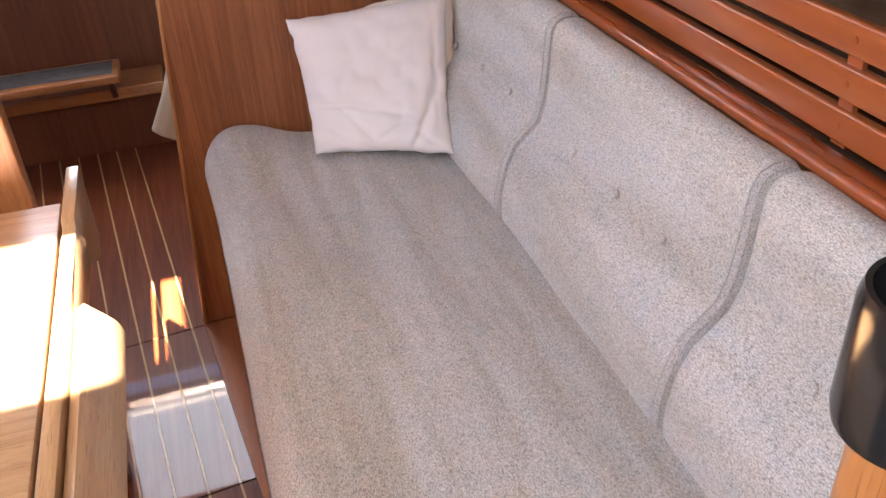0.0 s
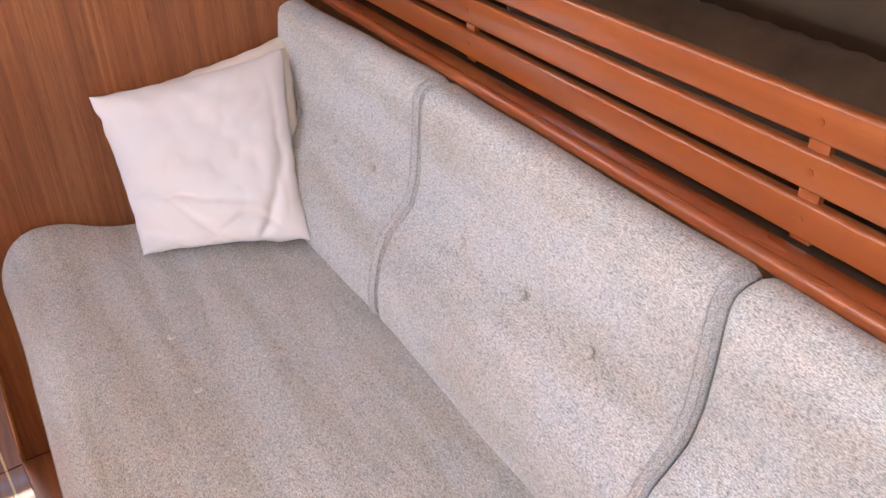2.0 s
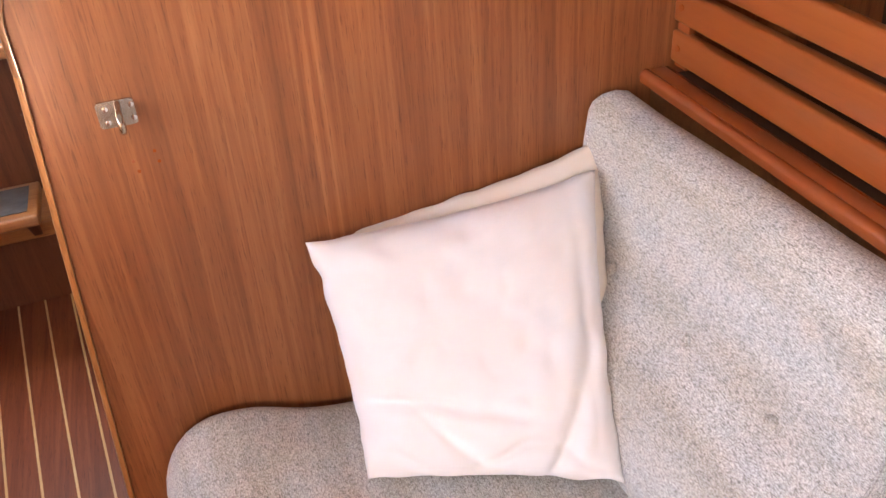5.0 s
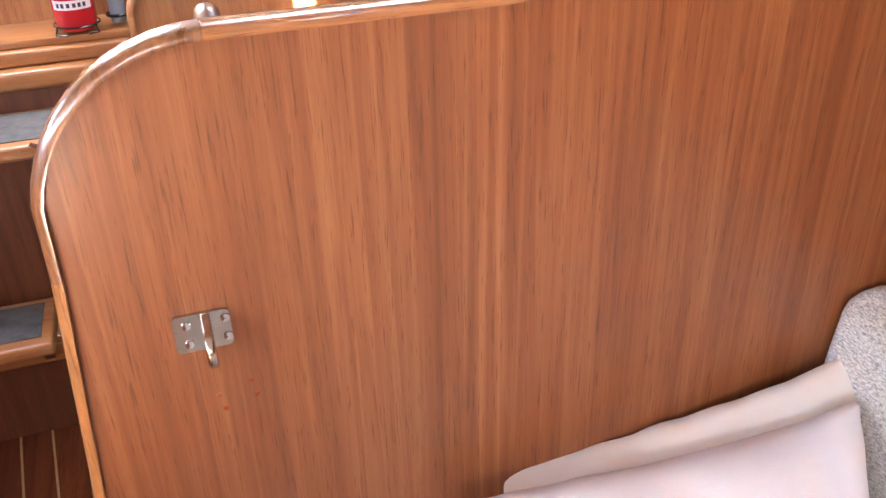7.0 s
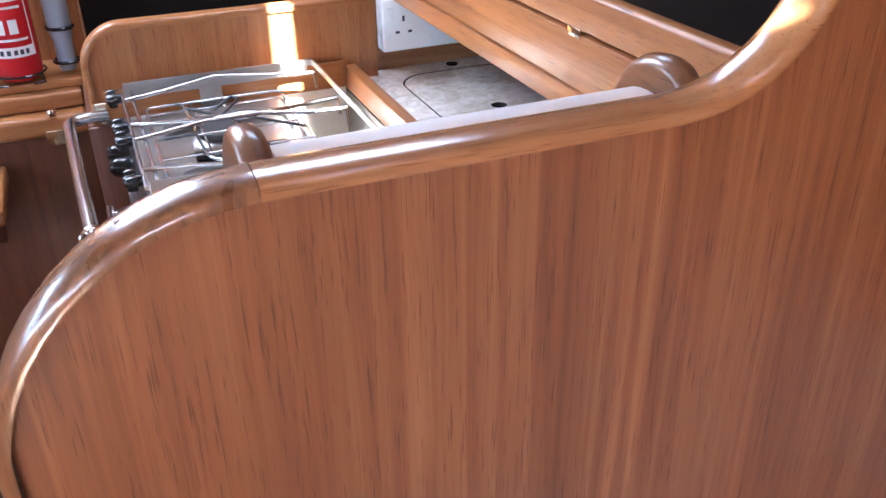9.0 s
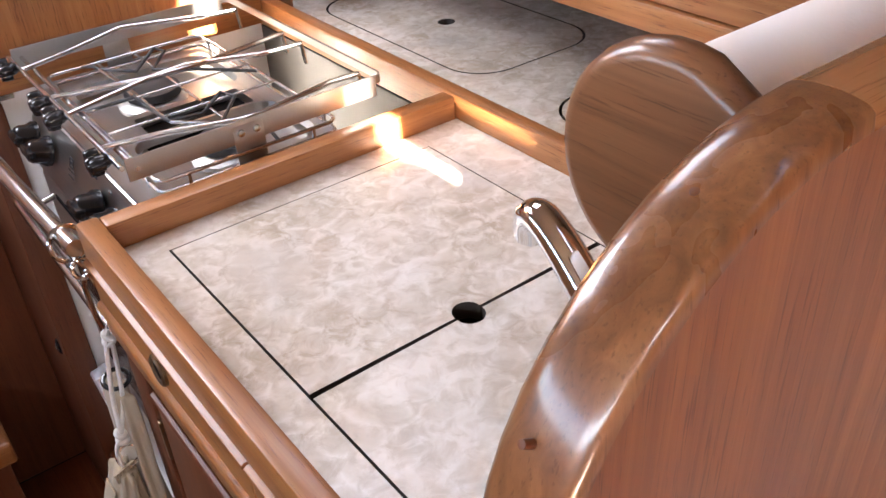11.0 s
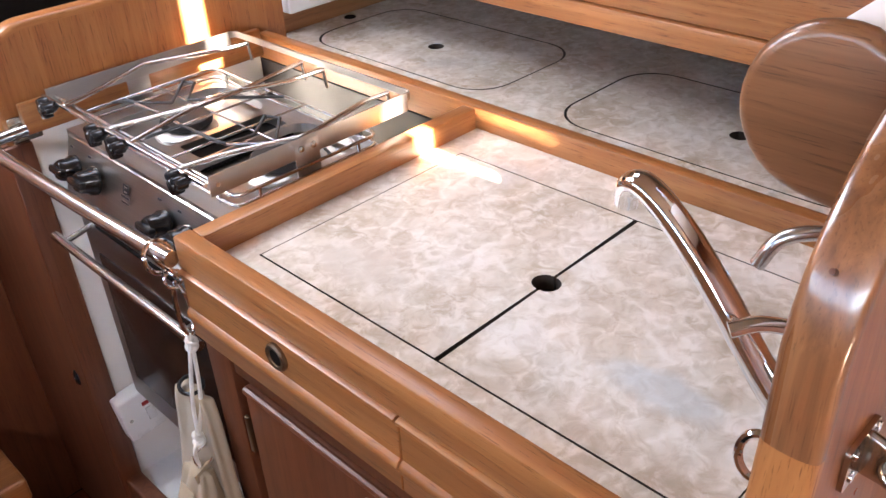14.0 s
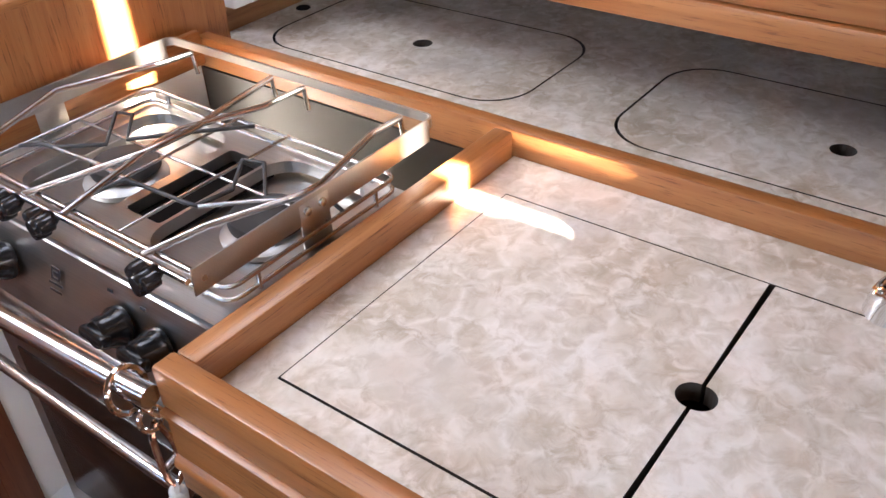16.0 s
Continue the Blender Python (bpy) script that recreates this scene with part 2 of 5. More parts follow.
M_gal_y = wood("galley_teak_along", *GALLEY, "y", 0.36, 0.18, 1.3, 0.25, 0.7)
M_gal_x = wood("galley_teak_across", *GALLEY, "x", 0.32, 0.25, 1.3, 0.18, 0.7)
M_gal_z = wood("galley_teak_upright", *GALLEY, "z", 0.34, 0.2, 1.3, 0.2, 0.75)
M_bracket = wood("bracket_teak", (0.14, 0.055, 0.023), (0.205, 0.084, 0.036), (0.275, 0.118, 0.053), "y", 0.3, 0.35, 1.6, 0.15, 0.6)
# Dark red teak, deepened further to carry the shade low in the galley.
M_door = wood("door_teak_shaded", (0.090, 0.024, 0.008), (0.138, 0.040, 0.014), (0.185, 0.060, 0.022), "z", 0.45, 0.06)
M_dark = wood("shaded_teak", (0.20, 0.085, 0.032), (0.31, 0.14, 0.058), (0.40, 0.20, 0.09), "x", 0.35, 0.2)
M_plank = wood("sole_teak", *DARK, "y", 0.4, 0.28, 1.0, 0.03)
M_holly = wood("sole_strip", (0.42, 0.25, 0.10), (0.52, 0.33, 0.15), (0.60, 0.40, 0.20), "y", 0.4, 0.28, 1.0, 0.03)
for m in (M_plank, M_holly):
    m.node_tree.nodes["Principled BSDF"].inputs["Specular IOR Level"].default_value = 0.15
M_table = wood("table_teak", (0.42, 0.24, 0.12), (0.56, 0.35, 0.18), (0.66, 0.43, 0.24), "x", 0.3, 0.4)
M_leaf = wood("leaf_teak", (0.42, 0.24, 0.12), (0.56, 0.35, 0.18), (0.66, 0.43, 0.24), "y", 0.3, 0.4)
M_tweed = tweed("tweed")
M_pillow = cotton("pillow_cotton", (0.80, 0.745, 0.72))
M_pillow2 = cotton("pillow_linen", (0.78, 0.68, 0.58))
M_canvas = cotton("bag_canvas", (0.36, 0.285, 0.19))
M_top = marbled("laminate")
M_white = plain("white_paint", (0.78, 0.76, 0.72), 0.45, 0, 0.05)
M_plastic = plain("white_plastic", (0.82, 0.82, 0.80), 0.28, 0, 0.03, relief=0.0)
M_steel = brushed("stainless_sheet", (0.56, 0.54, 0.51), 0.30, "y")
M_strip = brushed("satin_strip", (0.50, 0.48, 0.455), 0.34, "y", 0.10)
M_bar = brushed("stainless_bar", (0.64, 0.63, 0.62), 0.2, "y", 0.08)
M_chrome = plain("chrome", (0.80, 0.80, 0.81), 0.05, 1.0, 0.02, relief=0.0)
M_fit = plain("zinc_fitting", (0.56, 0.53, 0.48), 0.2, 1.0, 0.12, 300.0)
M_brass = plain("worn_chrome", (0.62, 0.55, 0.42), 0.2, 1.0, 0.15, 200.0)
M_black = plain("black_plastic", (0.012, 0.012, 0.013), 0.18, 0, 0.2, relief=0.02)
# Near-black standing in for the shade in gaps, holes and dark openings.
M_gap = plain("gap_shade", (0.008, 0.006, 0.005), 0.8, 0, 0.2)
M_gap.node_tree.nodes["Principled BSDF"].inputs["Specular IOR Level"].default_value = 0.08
# Dark brown for board sides, putting shade into the joints and holes.
M_gap_side = plain("gap_side_shade", (0.030, 0.020, 0.013), 0.8, 0, 0.2)
M_ovenglass = plain("oven_glass", (0.020, 0.012, 0.009), 0.22, 0, 0.1, relief=0.0)
M_burner = plain("burner_iron", (0.045, 0.042, 0.040), 0.55, 0.3, 0.3, 200.0, relief=0.2)
M_burncup = plain("burner_cup", (0.45, 0.44, 0.42), 0.4, 0.9, 0.15, 100.0)
M_lining = plain("hull_lining", (0.075, 0.038, 0.018), 0.9, 0, 0.25, 40.0, relief=0.3)
M_cord = plain("brown_corduroy", (0.10, 0.062, 0.038), 0.95, 0, 0.3, 120.0, relief=0.5)
M_seam = plain("seam_boxing", (0.44, 0.415, 0.39), 0.95, 0, 0.55, 3600.0, relief=0.8)
M_bronze = plain("aged_bronze", (0.16, 0.10, 0.055), 0.35, 0.8, 0.25, 200.0)
M_red = plain("red_enamel", (0.50, 0.012, 0.016), 0.25, 0, 0.06, relief=0.0, coat=0.4)
M_label = plain("paper_label", (0.78, 0.72, 0.70), 0.5, 0, 0.04)
M_grey = plain("grey_cylinder", (0.30, 0.33, 0.36), 0.4, 0.3, 0.15)
M_grip = plain("grey_grip", (0.11, 0.10, 0.09), 0.85, 0, 0.25, 300.0, relief=0.5)
M_grip.node_tree.nodes["Principled BSDF"].inputs["Specular IOR Level"].default_value = 0.15
M_paper = plain("kitchen_paper", (0.86, 0.82, 0.78), 0.95, 0, 0.03, 90.0, relief=0.3)
M_rope = plain("white_cord", (0.66, 0.63, 0.57), 0.85, 0, 0.15, 400.0, relief=0.4)
# Beige of a ceiling out of view, darkened to weaken bounced light.
M_ceil = plain("headliner", (0.46, 0.40, 0.33), 0.7, 0, 0.04)
M_ink = plain("dark_print", (0.03, 0.03, 0.035), 0.5, 0, 0.1, relief=0.0)
M_redmark = plain("red_marker", (0.35, 0.02, 0.02), 0.4, 0, 0.1, relief=0.0)
# Grey-brown taken nearly black: the recess's shade is put into the colour.
M_recess = plain("recess_shade_paint", (0.032, 0.026, 0.021), 0.4, 0, 0.12)

# ---- builders ----


def mesh_of(name, bm, material, smooth=None):
    me = bpy.data.meshes.new(name)
    bmesh.ops.recalc_face_normals(bm, faces=bm.faces)
    bm.to_mesh(me)
    bm.free()
    me.materials.append(material)
    if smooth is not None:
        me.polygons.foreach_set("use_smooth", [True] * len(me.polygons))
        if smooth < 180:
            me.set_sharp_from_angle(angle=radians(smooth))
    return me


def thing(name, base, label, category, group="", kind=""):
    """An empty at the foot of a thing, which carries its parts."""
    ob = new(name)
    ob.empty_display_size = 0.02
    ob.location = base
    return tagged(ob, label, category, group, kind)


def part(name, bm, material, parent, label="", smooth=40):
    ob = new(name, mesh_of(name, bm, material, smooth))
    ob.parent = parent
    ob.matrix_parent_inverse = Matrix.Translation(-parent.location)
    return tagged(ob, label)


def single(name, bm, material, label, category, smooth=40, kind="", group=""):
    return tagged(new(name, mesh_of(name, bm, material, smooth)), label, category, group, kind)


def box(x0, x1, y0, y1, z0, z1, bev=0.0, seg=2, bm=None):
    bm2 = bmesh.new()
    bmesh.ops.create_cube(bm2, size=1.0)
    bmesh.ops.scale(bm2, vec=(x1 - x0, y1 - y0, z1 - z0), verts=bm2.verts)
    bmesh.ops.translate(bm2, vec=((x0 + x1) / 2, (y0 + y1) / 2, (z0 + z1) / 2), verts=bm2.verts)
    if bev:
        bmesh.ops.bevel(bm2, geom=bm2.edges[:], offset=bev, segments=seg, profile=0.5, affect="EDGES", clamp_overlap=True)
    return join(bm, bm2)


def join(bm, bm2):
    if bm is None:
        return bm2
    me = bpy.data.meshes.new("tmp")
    bm2.to_mesh(me)
    bm2.free()
    bm.from_mesh(me)
    bpy.data.meshes.remove(me)
    return bm


def prism(poly, axis, a0, a1, bev=0.0, seg=2, bm=None):
    """A polygon given in the plane across an axis (the other two axes in order), drawn out from a0 to a1."""
    bm2 = bmesh.new()
    k = "xyz".index(axis)
    o = [i for i in range(3) if i != k]
    vs = []
    for u, v in poly:
        c = [0, 0, 0]
        c[k], c[o[0]], c[o[1]] = a0, u, v
        vs.append(bm2.verts.new(c))
    f = bm2.faces.new(vs)
    r = bmesh.ops.extrude_face_region(bm2, geom=[f])
    d = [0, 0, 0]
    d[k] = a1 - a0
    bmesh.ops.translate(bm2, vec=d, verts=[g for g in r["geom"] if isinstance(g, bmesh.types.BMVert)])
    bmesh.ops.recalc_face_normals(bm2, faces=bm2.faces)
    if bev:
        caps = [e for e in bm2.edges if all(abs(v.co[k] - a0) < 1e-7 for v in e.verts) or all(abs(v.co[k] - a1) < 1e-7 for v in e.verts)]
        bmesh.ops.bevel(bm2, geom=caps, offset=bev, segments=seg, profile=0.5, affect="EDGES", clamp_overlap=True)
    return join(bm, bm2)


def arc(cx, cy, r, a0, a1, n=10):
    return [(cx + r * math.cos(radians(a0 + (a1 - a0) * i / n)), cy + r * math.sin(radians(a0 + (a1 - a0) * i / n))) for i in range(n + 1)]


def round_rect(x0, x1, y0, y1, r, n=6):
    return (arc(x1 - r, y1 - r, r, 0, 90, n) + arc(x0 + r, y1 - r, r, 90, 180, n)
            + arc(x0 + r, y0 + r, r, 180, 270, n) + arc(x1 - r, y0 + r, r, 270, 360, n))


def plate(outer, holes, z0, z1, bm=None):
    """A flat sheet from z0 up to z1, with holes right through it."""
    bm2 = bmesh.new()
    edges = []
    for loop in [outer, *holes]:
        vs = [bm2.verts.new((u, v, z1)) for u, v in loop]
        edges += [bm2.edges.new((vs[i], vs[(i + 1) % len(vs)])) for i in range(len(vs))]
    bmesh.ops.triangle_fill(bm2, edges=edges, use_beauty=True)
    bmesh.ops.recalc_face_normals(bm2, faces=bm2.faces)
    r = bmesh.ops.extrude_face_region(bm2, geom=bm2.faces[:])
    bmesh.ops.translate(bm2, vec=(0, 0, z0 - z1), verts=[g for g in r["geom"] if isinstance(g, bmesh.types.BMVert)])
    return join(bm, bm2)


def sweep(path, profile, closed=False, up=None, bm=None, caps=True):
    """Carries a profile (u across, v up) along a line of places."""
    bm2 = bmesh.new()
    pts = [Vector(p) for p in path]
    n = len(pts)
    rings, nrm = [], None
    for i, p in enumerate(pts):
        a = pts[(i - 1) % n] if (closed or i > 0) else pts[i]
        b = pts[(i + 1) % n] if (closed or i < n - 1) else pts[i]
        t = (b - a).normalized()
        if up is not None:
            u = Vector(up).cross(t).normalized()
            w = t.cross(u).normalized()
        else:
            if nrm is None:
                nrm = t.orthogonal().normalized()
            nrm = (nrm - t * nrm.dot(t)).normalized()
            u, w = nrm, t.cross(nrm)
        rings.append([bm2.verts.new(p + u * c + w * d) for c, d in profile])
    m = len(profile)
    for i in range(n if closed else n - 1):
        r0, r1 = rings[i], rings[(i + 1) % n]
        for j in range(m):
            bm2.faces.new((r0[j], r0[(j + 1) % m], r1[(j + 1) % m], r1[j]))
    if caps and not closed:
        bm2.faces.new(rings[0])
        bm2.faces.new(list(reversed(rings[-1])))
    return join(bm, bm2)


def tube(path, r, seg=10, closed=False, bm=None):
    return sweep(path, [(r * math.cos(2 * math.pi * k / seg), r * math.sin(2 * math.pi * k / seg)) for k in range(seg)], closed, bm=bm)


def smooth_path(pts, n=8):
    """A rounded line through a few places."""
    P = [Vector(p) for p in pts]
    P = [P[0] * 2 - P[1]] + P + [P[-1] * 2 - P[-2]]
    out = []
    for i in range(1, len(P) - 2):
        p0, p1, p2, p3 = P[i - 1:i + 3]
        for k in range(n):
            t = k / n
            out.append(0.5 * (2 * p1 + (p2 - p0) * t + (2 * p0 - 5 * p1 + 4 * p2 - p3) * t * t + (3 * p1 - p0 - 3 * p2 + p3) * t ** 3))
    return out + [P[-2]]


def lathe(profile, centre, axis="z", seg=28, bm=None):
    """Turns a line of (radius, height) round an axis through a centre."""
    bm2 = bmesh.new()
    rings = []
    for r, h in profile:
        ring = []
        for k in range(seg):
            a = 2 * math.pi * k / seg
            c = (r * math.cos(a), r * math.sin(a), h)
            c = {"z": c, "x": (c[2], c[0], c[1]), "y": (c[1], c[2], c[0])}[axis]
            ring.append(bm2.verts.new(Vector(centre) + Vector(c)))
        rings.append(ring)
    for a, b in zip(rings, rings[1:]):
        for k in range(seg):
            bm2.faces.new((a[k], a[(k + 1) % seg], b[(k + 1) % seg], b[k]))
    for ring in (rings[0], rings[-1]):
        bm2.faces.new(ring)
    bmesh.ops.remove_doubles(bm2, verts=bm2.verts, dist=1e-6)
    return join(bm, bm2)


def moved(bm, m):
    bmesh.ops.transform(bm, matrix=m, verts=bm.verts)
    return bm


def slab(x0, x1, y0, y1, z0, z1, holes):
    """A slab with right-angled openings (x0, x1, y0, y1) through it."""
    xs = sorted({x0, x1, *[v for h in holes for v in h[:2]]})
    ys = sorted({y0, y1, *[v for h in holes for v in h[2:]]})
    bm = bmesh.new()
    vs = {}
    for i in range(len(xs) - 1):
        for j in range(len(ys) - 1):
            cx, cy = (xs[i] + xs[i + 1]) / 2, (ys[j] + ys[j + 1]) / 2
            if any(h[0] < cx < h[1] and h[2] < cy < h[3] for h in holes):
                continue
            q = []
            for a, b in ((i, j), (i + 1, j), (i + 1, j + 1), (i, j + 1)):
                if (a, b) not in vs:
                    vs[a, b] = bm.verts.new((xs[a], ys[b], z1))
                q.append(vs[a, b])
            bm.faces.new(q)
    r = bmesh.ops.extrude_face_region(bm, geom=bm.faces[:])
    bmesh.ops.translate(bm, vec=(0, 0, z0 - z1), verts=[g for g in r["geom"] if isinstance(g, bmesh.types.BMVert)])
    return bm

# ---- the cabin's shell ----
CEIL = 1.86


def structure(name, bm, material, label, category="wall", smooth=None):
    return single(name, bm, material, label, category, smooth, "structure")


# The narrow stepped slit is invented to shape the galley's wedge of sun.
ceiling = structure("ceiling", slab(-1.4, 1.25, -3.2, 2.0, CEIL, CEIL + 0.03, [
    (-0.80, -0.10, -2.635, -2.245), (0.364, 0.396, -0.74, 0.02), (0.372, 0.396, -0.79, -0.74), (0.380, 0.396, -0.85, -0.79), (0.388, 0.396, -0.92, -0.85), (0.23, 0.69, 0.76, 1.18), (-0.65, -0.02, 1.22, 1.92)]), M_ceil,
    "unseen beige headliner with open hatches and a stepped slit for sunlight", "ceiling")
wall_port = structure("wall_port", box(-1.42, -1.36, -3.2, 2.0, 0, 1.32), M_dark, "varnished teak cabin side", "wall")
# The open band below is made up to let the port fill in.
structure("wall_port_upper", box(-1.42, -1.36, -3.2, 2.0, 1.58, CEIL), M_ceil, "beige cabin side above the added lamp gap", "wall")
structure("wall_forward", box(-1.36, 1.25, -3.2, -3.14, 0, CEIL), M_dark, "varnished teak forward bulkhead", "wall")
structure("wall_aft", box(-1.36, 1.25, 1.94, 2.0, 0, 1.45), M_dark, "varnished teak aft bulkhead", "wall")
structure("wall_aft_upper", box(-1.36, 1.25, 1.94, 2.0, 1.80, CEIL), M_dark, "varnished teak aft bulkhead over the openings", "wall")
for x0, x1 in ((-1.36, -0.65), (-0.02, 1.25)):
    structure("wall_aft_pier", box(x0, x1, 1.94, 2.0, 1.452, 1.798), M_dark, "varnished teak aft bulkhead beside the openings", "wall")
structure("wall_starboard", prism([(1.19, 0), (1.25, 0), (1.25, CEIL), (1.05, CEIL), (1.06, 1.4), (1.12, 0.85)], "y", -3.14, 1.94), M_lining,
          "dark brown lined hull side", "wall")
structure("ground", box(-1.4, 1.25, -3.2, 2.0, -0.06, -0.022), M_gap, "dark bilge boards under the cabin sole", "floor")

# ---- bulkhead between saloon and galley ----
edge = ([(-0.038, 0.0), (0.040, 1.02)] + arc(0.148, 1.0510, 0.1085, 177, 90, 12)[1:]
        + arc(0.334, 1.2435, 0.084, 270, 352, 10) + [(0.419, 1.45), (0.421, CEIL)])
bulkhead = thing("wall_saloon_bulkhead", (0.4, 0, 0), "varnished teak bulkhead with a rounded cut-down corner", "wall", kind="structure")
part("panel", prism([(u, v) for u, v in edge] + [(1.15, CEIL), (1.13, 0.85), (1.2, 0.0)],
                    "y", 0.0, 0.016), M_bulk, bulkhead, "vertically veneered teak panel", None)
def edge_cap(pts, y0, y1, t_in, t_out):
    """A cap along an edge drawn in x and z, from y0 to y1 across, t_in deep into the panel and t_out proud of it."""
    P = [Vector((u, 0, v)) for u, v in pts]
    bm = bmesh.new()
    w = y1 - y0
    prof = [(y0, -t_in)] + [(y0 + w * (0.5 - 0.5 * math.cos(math.pi * k / 10)), t_out * (math.sin(math.pi * k / 10) ** 0.45)) for k in range(11)] + [(y1, -t_in)]
    rings = []
    for i, p in enumerate(P):
        t = (P[min(i + 1, len(P) - 1)] - P[max(i - 1, 0)]).normalized()
        out = Vector((-t.z, 0, t.x))
        rings.append([bm.verts.new(p + out * d + Vector((0, y, 0))) for y, d in prof])
    m = len(prof)
    for a, b in zip(rings, rings[1:]):
        for j in range(m):
            bm.faces.new((a[j], a[(j + 1) % m], b[(j + 1) % m], b[j]))
    bm.faces.new(rings[0])
    bm.faces.new(list(reversed(rings[-1])))
    return bm


def densify(pts, step=0.03):
    out = [pts[0]]
    for a, b in zip(pts, pts[1:]):
        k = max(1, int(math.dist(a, b) / step))
        out += [(a[0] + (b[0] - a[0]) * i / k, a[1] + (b[1] - a[1]) * i / k) for i in range(1, k + 1)]
    return out


run_side = densify(edge[:2])
run_corner = [edge[1]] + edge[2:14]
run_top = densify([edge[13], edge[14]])
run_rise = edge[14:25]
run_up = densify(edge[24:])
for nm, pts, lab in (("edge_trim", run_side, "straight teak edge trim"), ("corner_trim", run_corner, "worn, darker curved teak cap"),
                     ("top_trim", run_top, "pale varnished teak cap"), ("rise_trim", run_rise, "curved glossy teak cap"), ("upper_trim", run_up, "")):
    part(nm, edge_cap(pts, -0.007, 0.020, 0.0008, 0.0072), {"corner_trim": M_trim_dark, "top_trim": M_trim_x, "rise_trim": M_trim_x, "edge_trim": M_gal_z}.get(nm, M_trim_z), bulkhead, lab, 50)
for i, (u, v) in enumerate([(0.048, 1.1035), (0.10, 1.149), (0.033, 0.975), (0.402, 1.181)]):
    plug = lathe([(0.0001, 0.0068), (0.0013, 0.0067), (0.0015, 0.0)], (0, 0, 0), "z", 10)
    part("wood_plug", moved(plug, Matrix.Translation((u, 0.008, v)) @ Matrix.Rotation(radians((-58, -24, -86, -45)[i]), 4, "Y")), M_door, bulkhead)

# ---- cabin sole ----
floor = thing("floor", (-0.3, 0, -0.02), "varnished dark teak sole with pale holly strips", "floor", kind="structure")
turn = Matrix.Translation((-0.045, 0, 0)) @ Matrix.Rotation(radians(6.0), 4, "Z") @ Matrix.Translation((0.045, 0, 0))
part("subfloor", moved(box(-1.2, -0.045, -2.8, 1.30, -0.022, -0.004), turn), M_gap, floor, "", None)
pitch = 0.0655
for s, (y0, y1) in enumerate([(-2.7, -0.590), (-0.586, -0.012), (-0.008, 1.28)]):
    for k in range(12):
        xr = -0.045 - 0.033 - (k - 1) * pitch if k else -0.045
        xl = -0.045 - 0.033 - k * pitch
        part("plank", moved(box(xl + 0.0025, xr - 0.0025 if k else xr, y0, y1, -0.004, 0.0, 0.0006, 1), turn), M_plank, floor, "", None)
        part("holly_strip", moved(box(xl - 0.0025, xl + 0.0025, y0, y1, -0.004, -0.0003), turn), M_holly, floor, "", None)
structure("margin_board", plate([(-0.044, -0.004), (-0.044 + 0.105 * 1.4, -1.404), (0.106, -1.404), (0.106, -0.004)], [], -0.02, 0.0012), M_margin,
          "plain teak margin board along the settee's foot", "floor")
structure("galley_margin_board", prism([(-0.30, -0.02), (0.12, -0.02), (0.12, -0.0008), (-0.30, -0.0008)], "y", 0.024, 1.309), M_plank, "dark teak margin board at the galley's foot", "floor")

# ---- settee ----


def cushion(profile, y0, y1, r, wave=0.0, seed=0, stations=44, swell=lambda x, y: 0.0):
    """A stuffed cushion: a cross-section in x and z, drawn along y, with rounded ends and a slightly uneven skin."""
    bm = bmesh.new()
    n = len(profile)
    P = [Vector((u, v)) for u, v in profile]
    N = []
    for i in range(n):
        t = (P[(i + 1) % n] - P[i - 1]).normalized()
        N.append(Vector((t.y, -t.x)))
    ends = [r * (1 - math.cos(math.pi / 2 * k / 6)) for k in range(7)]
    L = y1 - y0
    ys = [y0 + e for e in ends] + [y0 + r + (L - 2 * r) * k / stations for k in range(1, stations)] + [y1 - e for e in reversed(ends)]
    rings = []
    for y in ys:
        d = min(y - y0, y1 - y)
        inset = r - math.sqrt(max(0.0, r * r - (r - d) ** 2)) if d < r else 0.0
        ring = []
        for i in range(n):
            c = P[i] - N[i] * inset
            q = noise.noise(Vector((c.x * 7 + seed, y * 4.5, c.y * 7))) * wave + noise.noise(Vector((c.x * 26 + seed, y * 9, c.y * 26))) * wave * 0.3
            c = c + N[i] * (q + swell(c.x, y) * max(0.0, N[i].y))
            ring.append(bm.verts.new((c.x, y, c.y)))
        rings.append(ring)
    for a, b in zip(rings, rings[1:]):
        for j in range(n):
            bm.faces.new((a[j], a[(j + 1) % n], b[(j + 1) % n], b[j]))
    bm.faces.new(rings[0])
    bm.faces.new(list(reversed(rings[-1])))
    return bm


def resample(pts, step):
    pts = pts + [pts[0]]
    out = []
    for a, b in zip(pts, pts[1:]):
        k = max(1, round(math.dist(a, b) / step))
        out += [(a[0] + (b[0] - a[0]) * i / k, a[1] + (b[1] - a[1]) * i / k) for i in range(k)]
    return out


def button(centre, normal, r=0.0085):
    bm = lathe([(0.0001, 0.003), (r * 0.55, 0.0027), (r * 0.9, 0.0012), (r, -0.001), (r * 0.8, -0.004)], (0, 0, 0), "z", 16)
    return moved(bm, Matrix.Translation(centre) @ Vector(normal).to_track_quat("Z", "Y").to_matrix().to_4x4())


SEAT_END = -2.25
SEAT_BUTTONS = (-0.43, -0.58, -0.73, -0.877, -1.022, -1.17, -1.32)


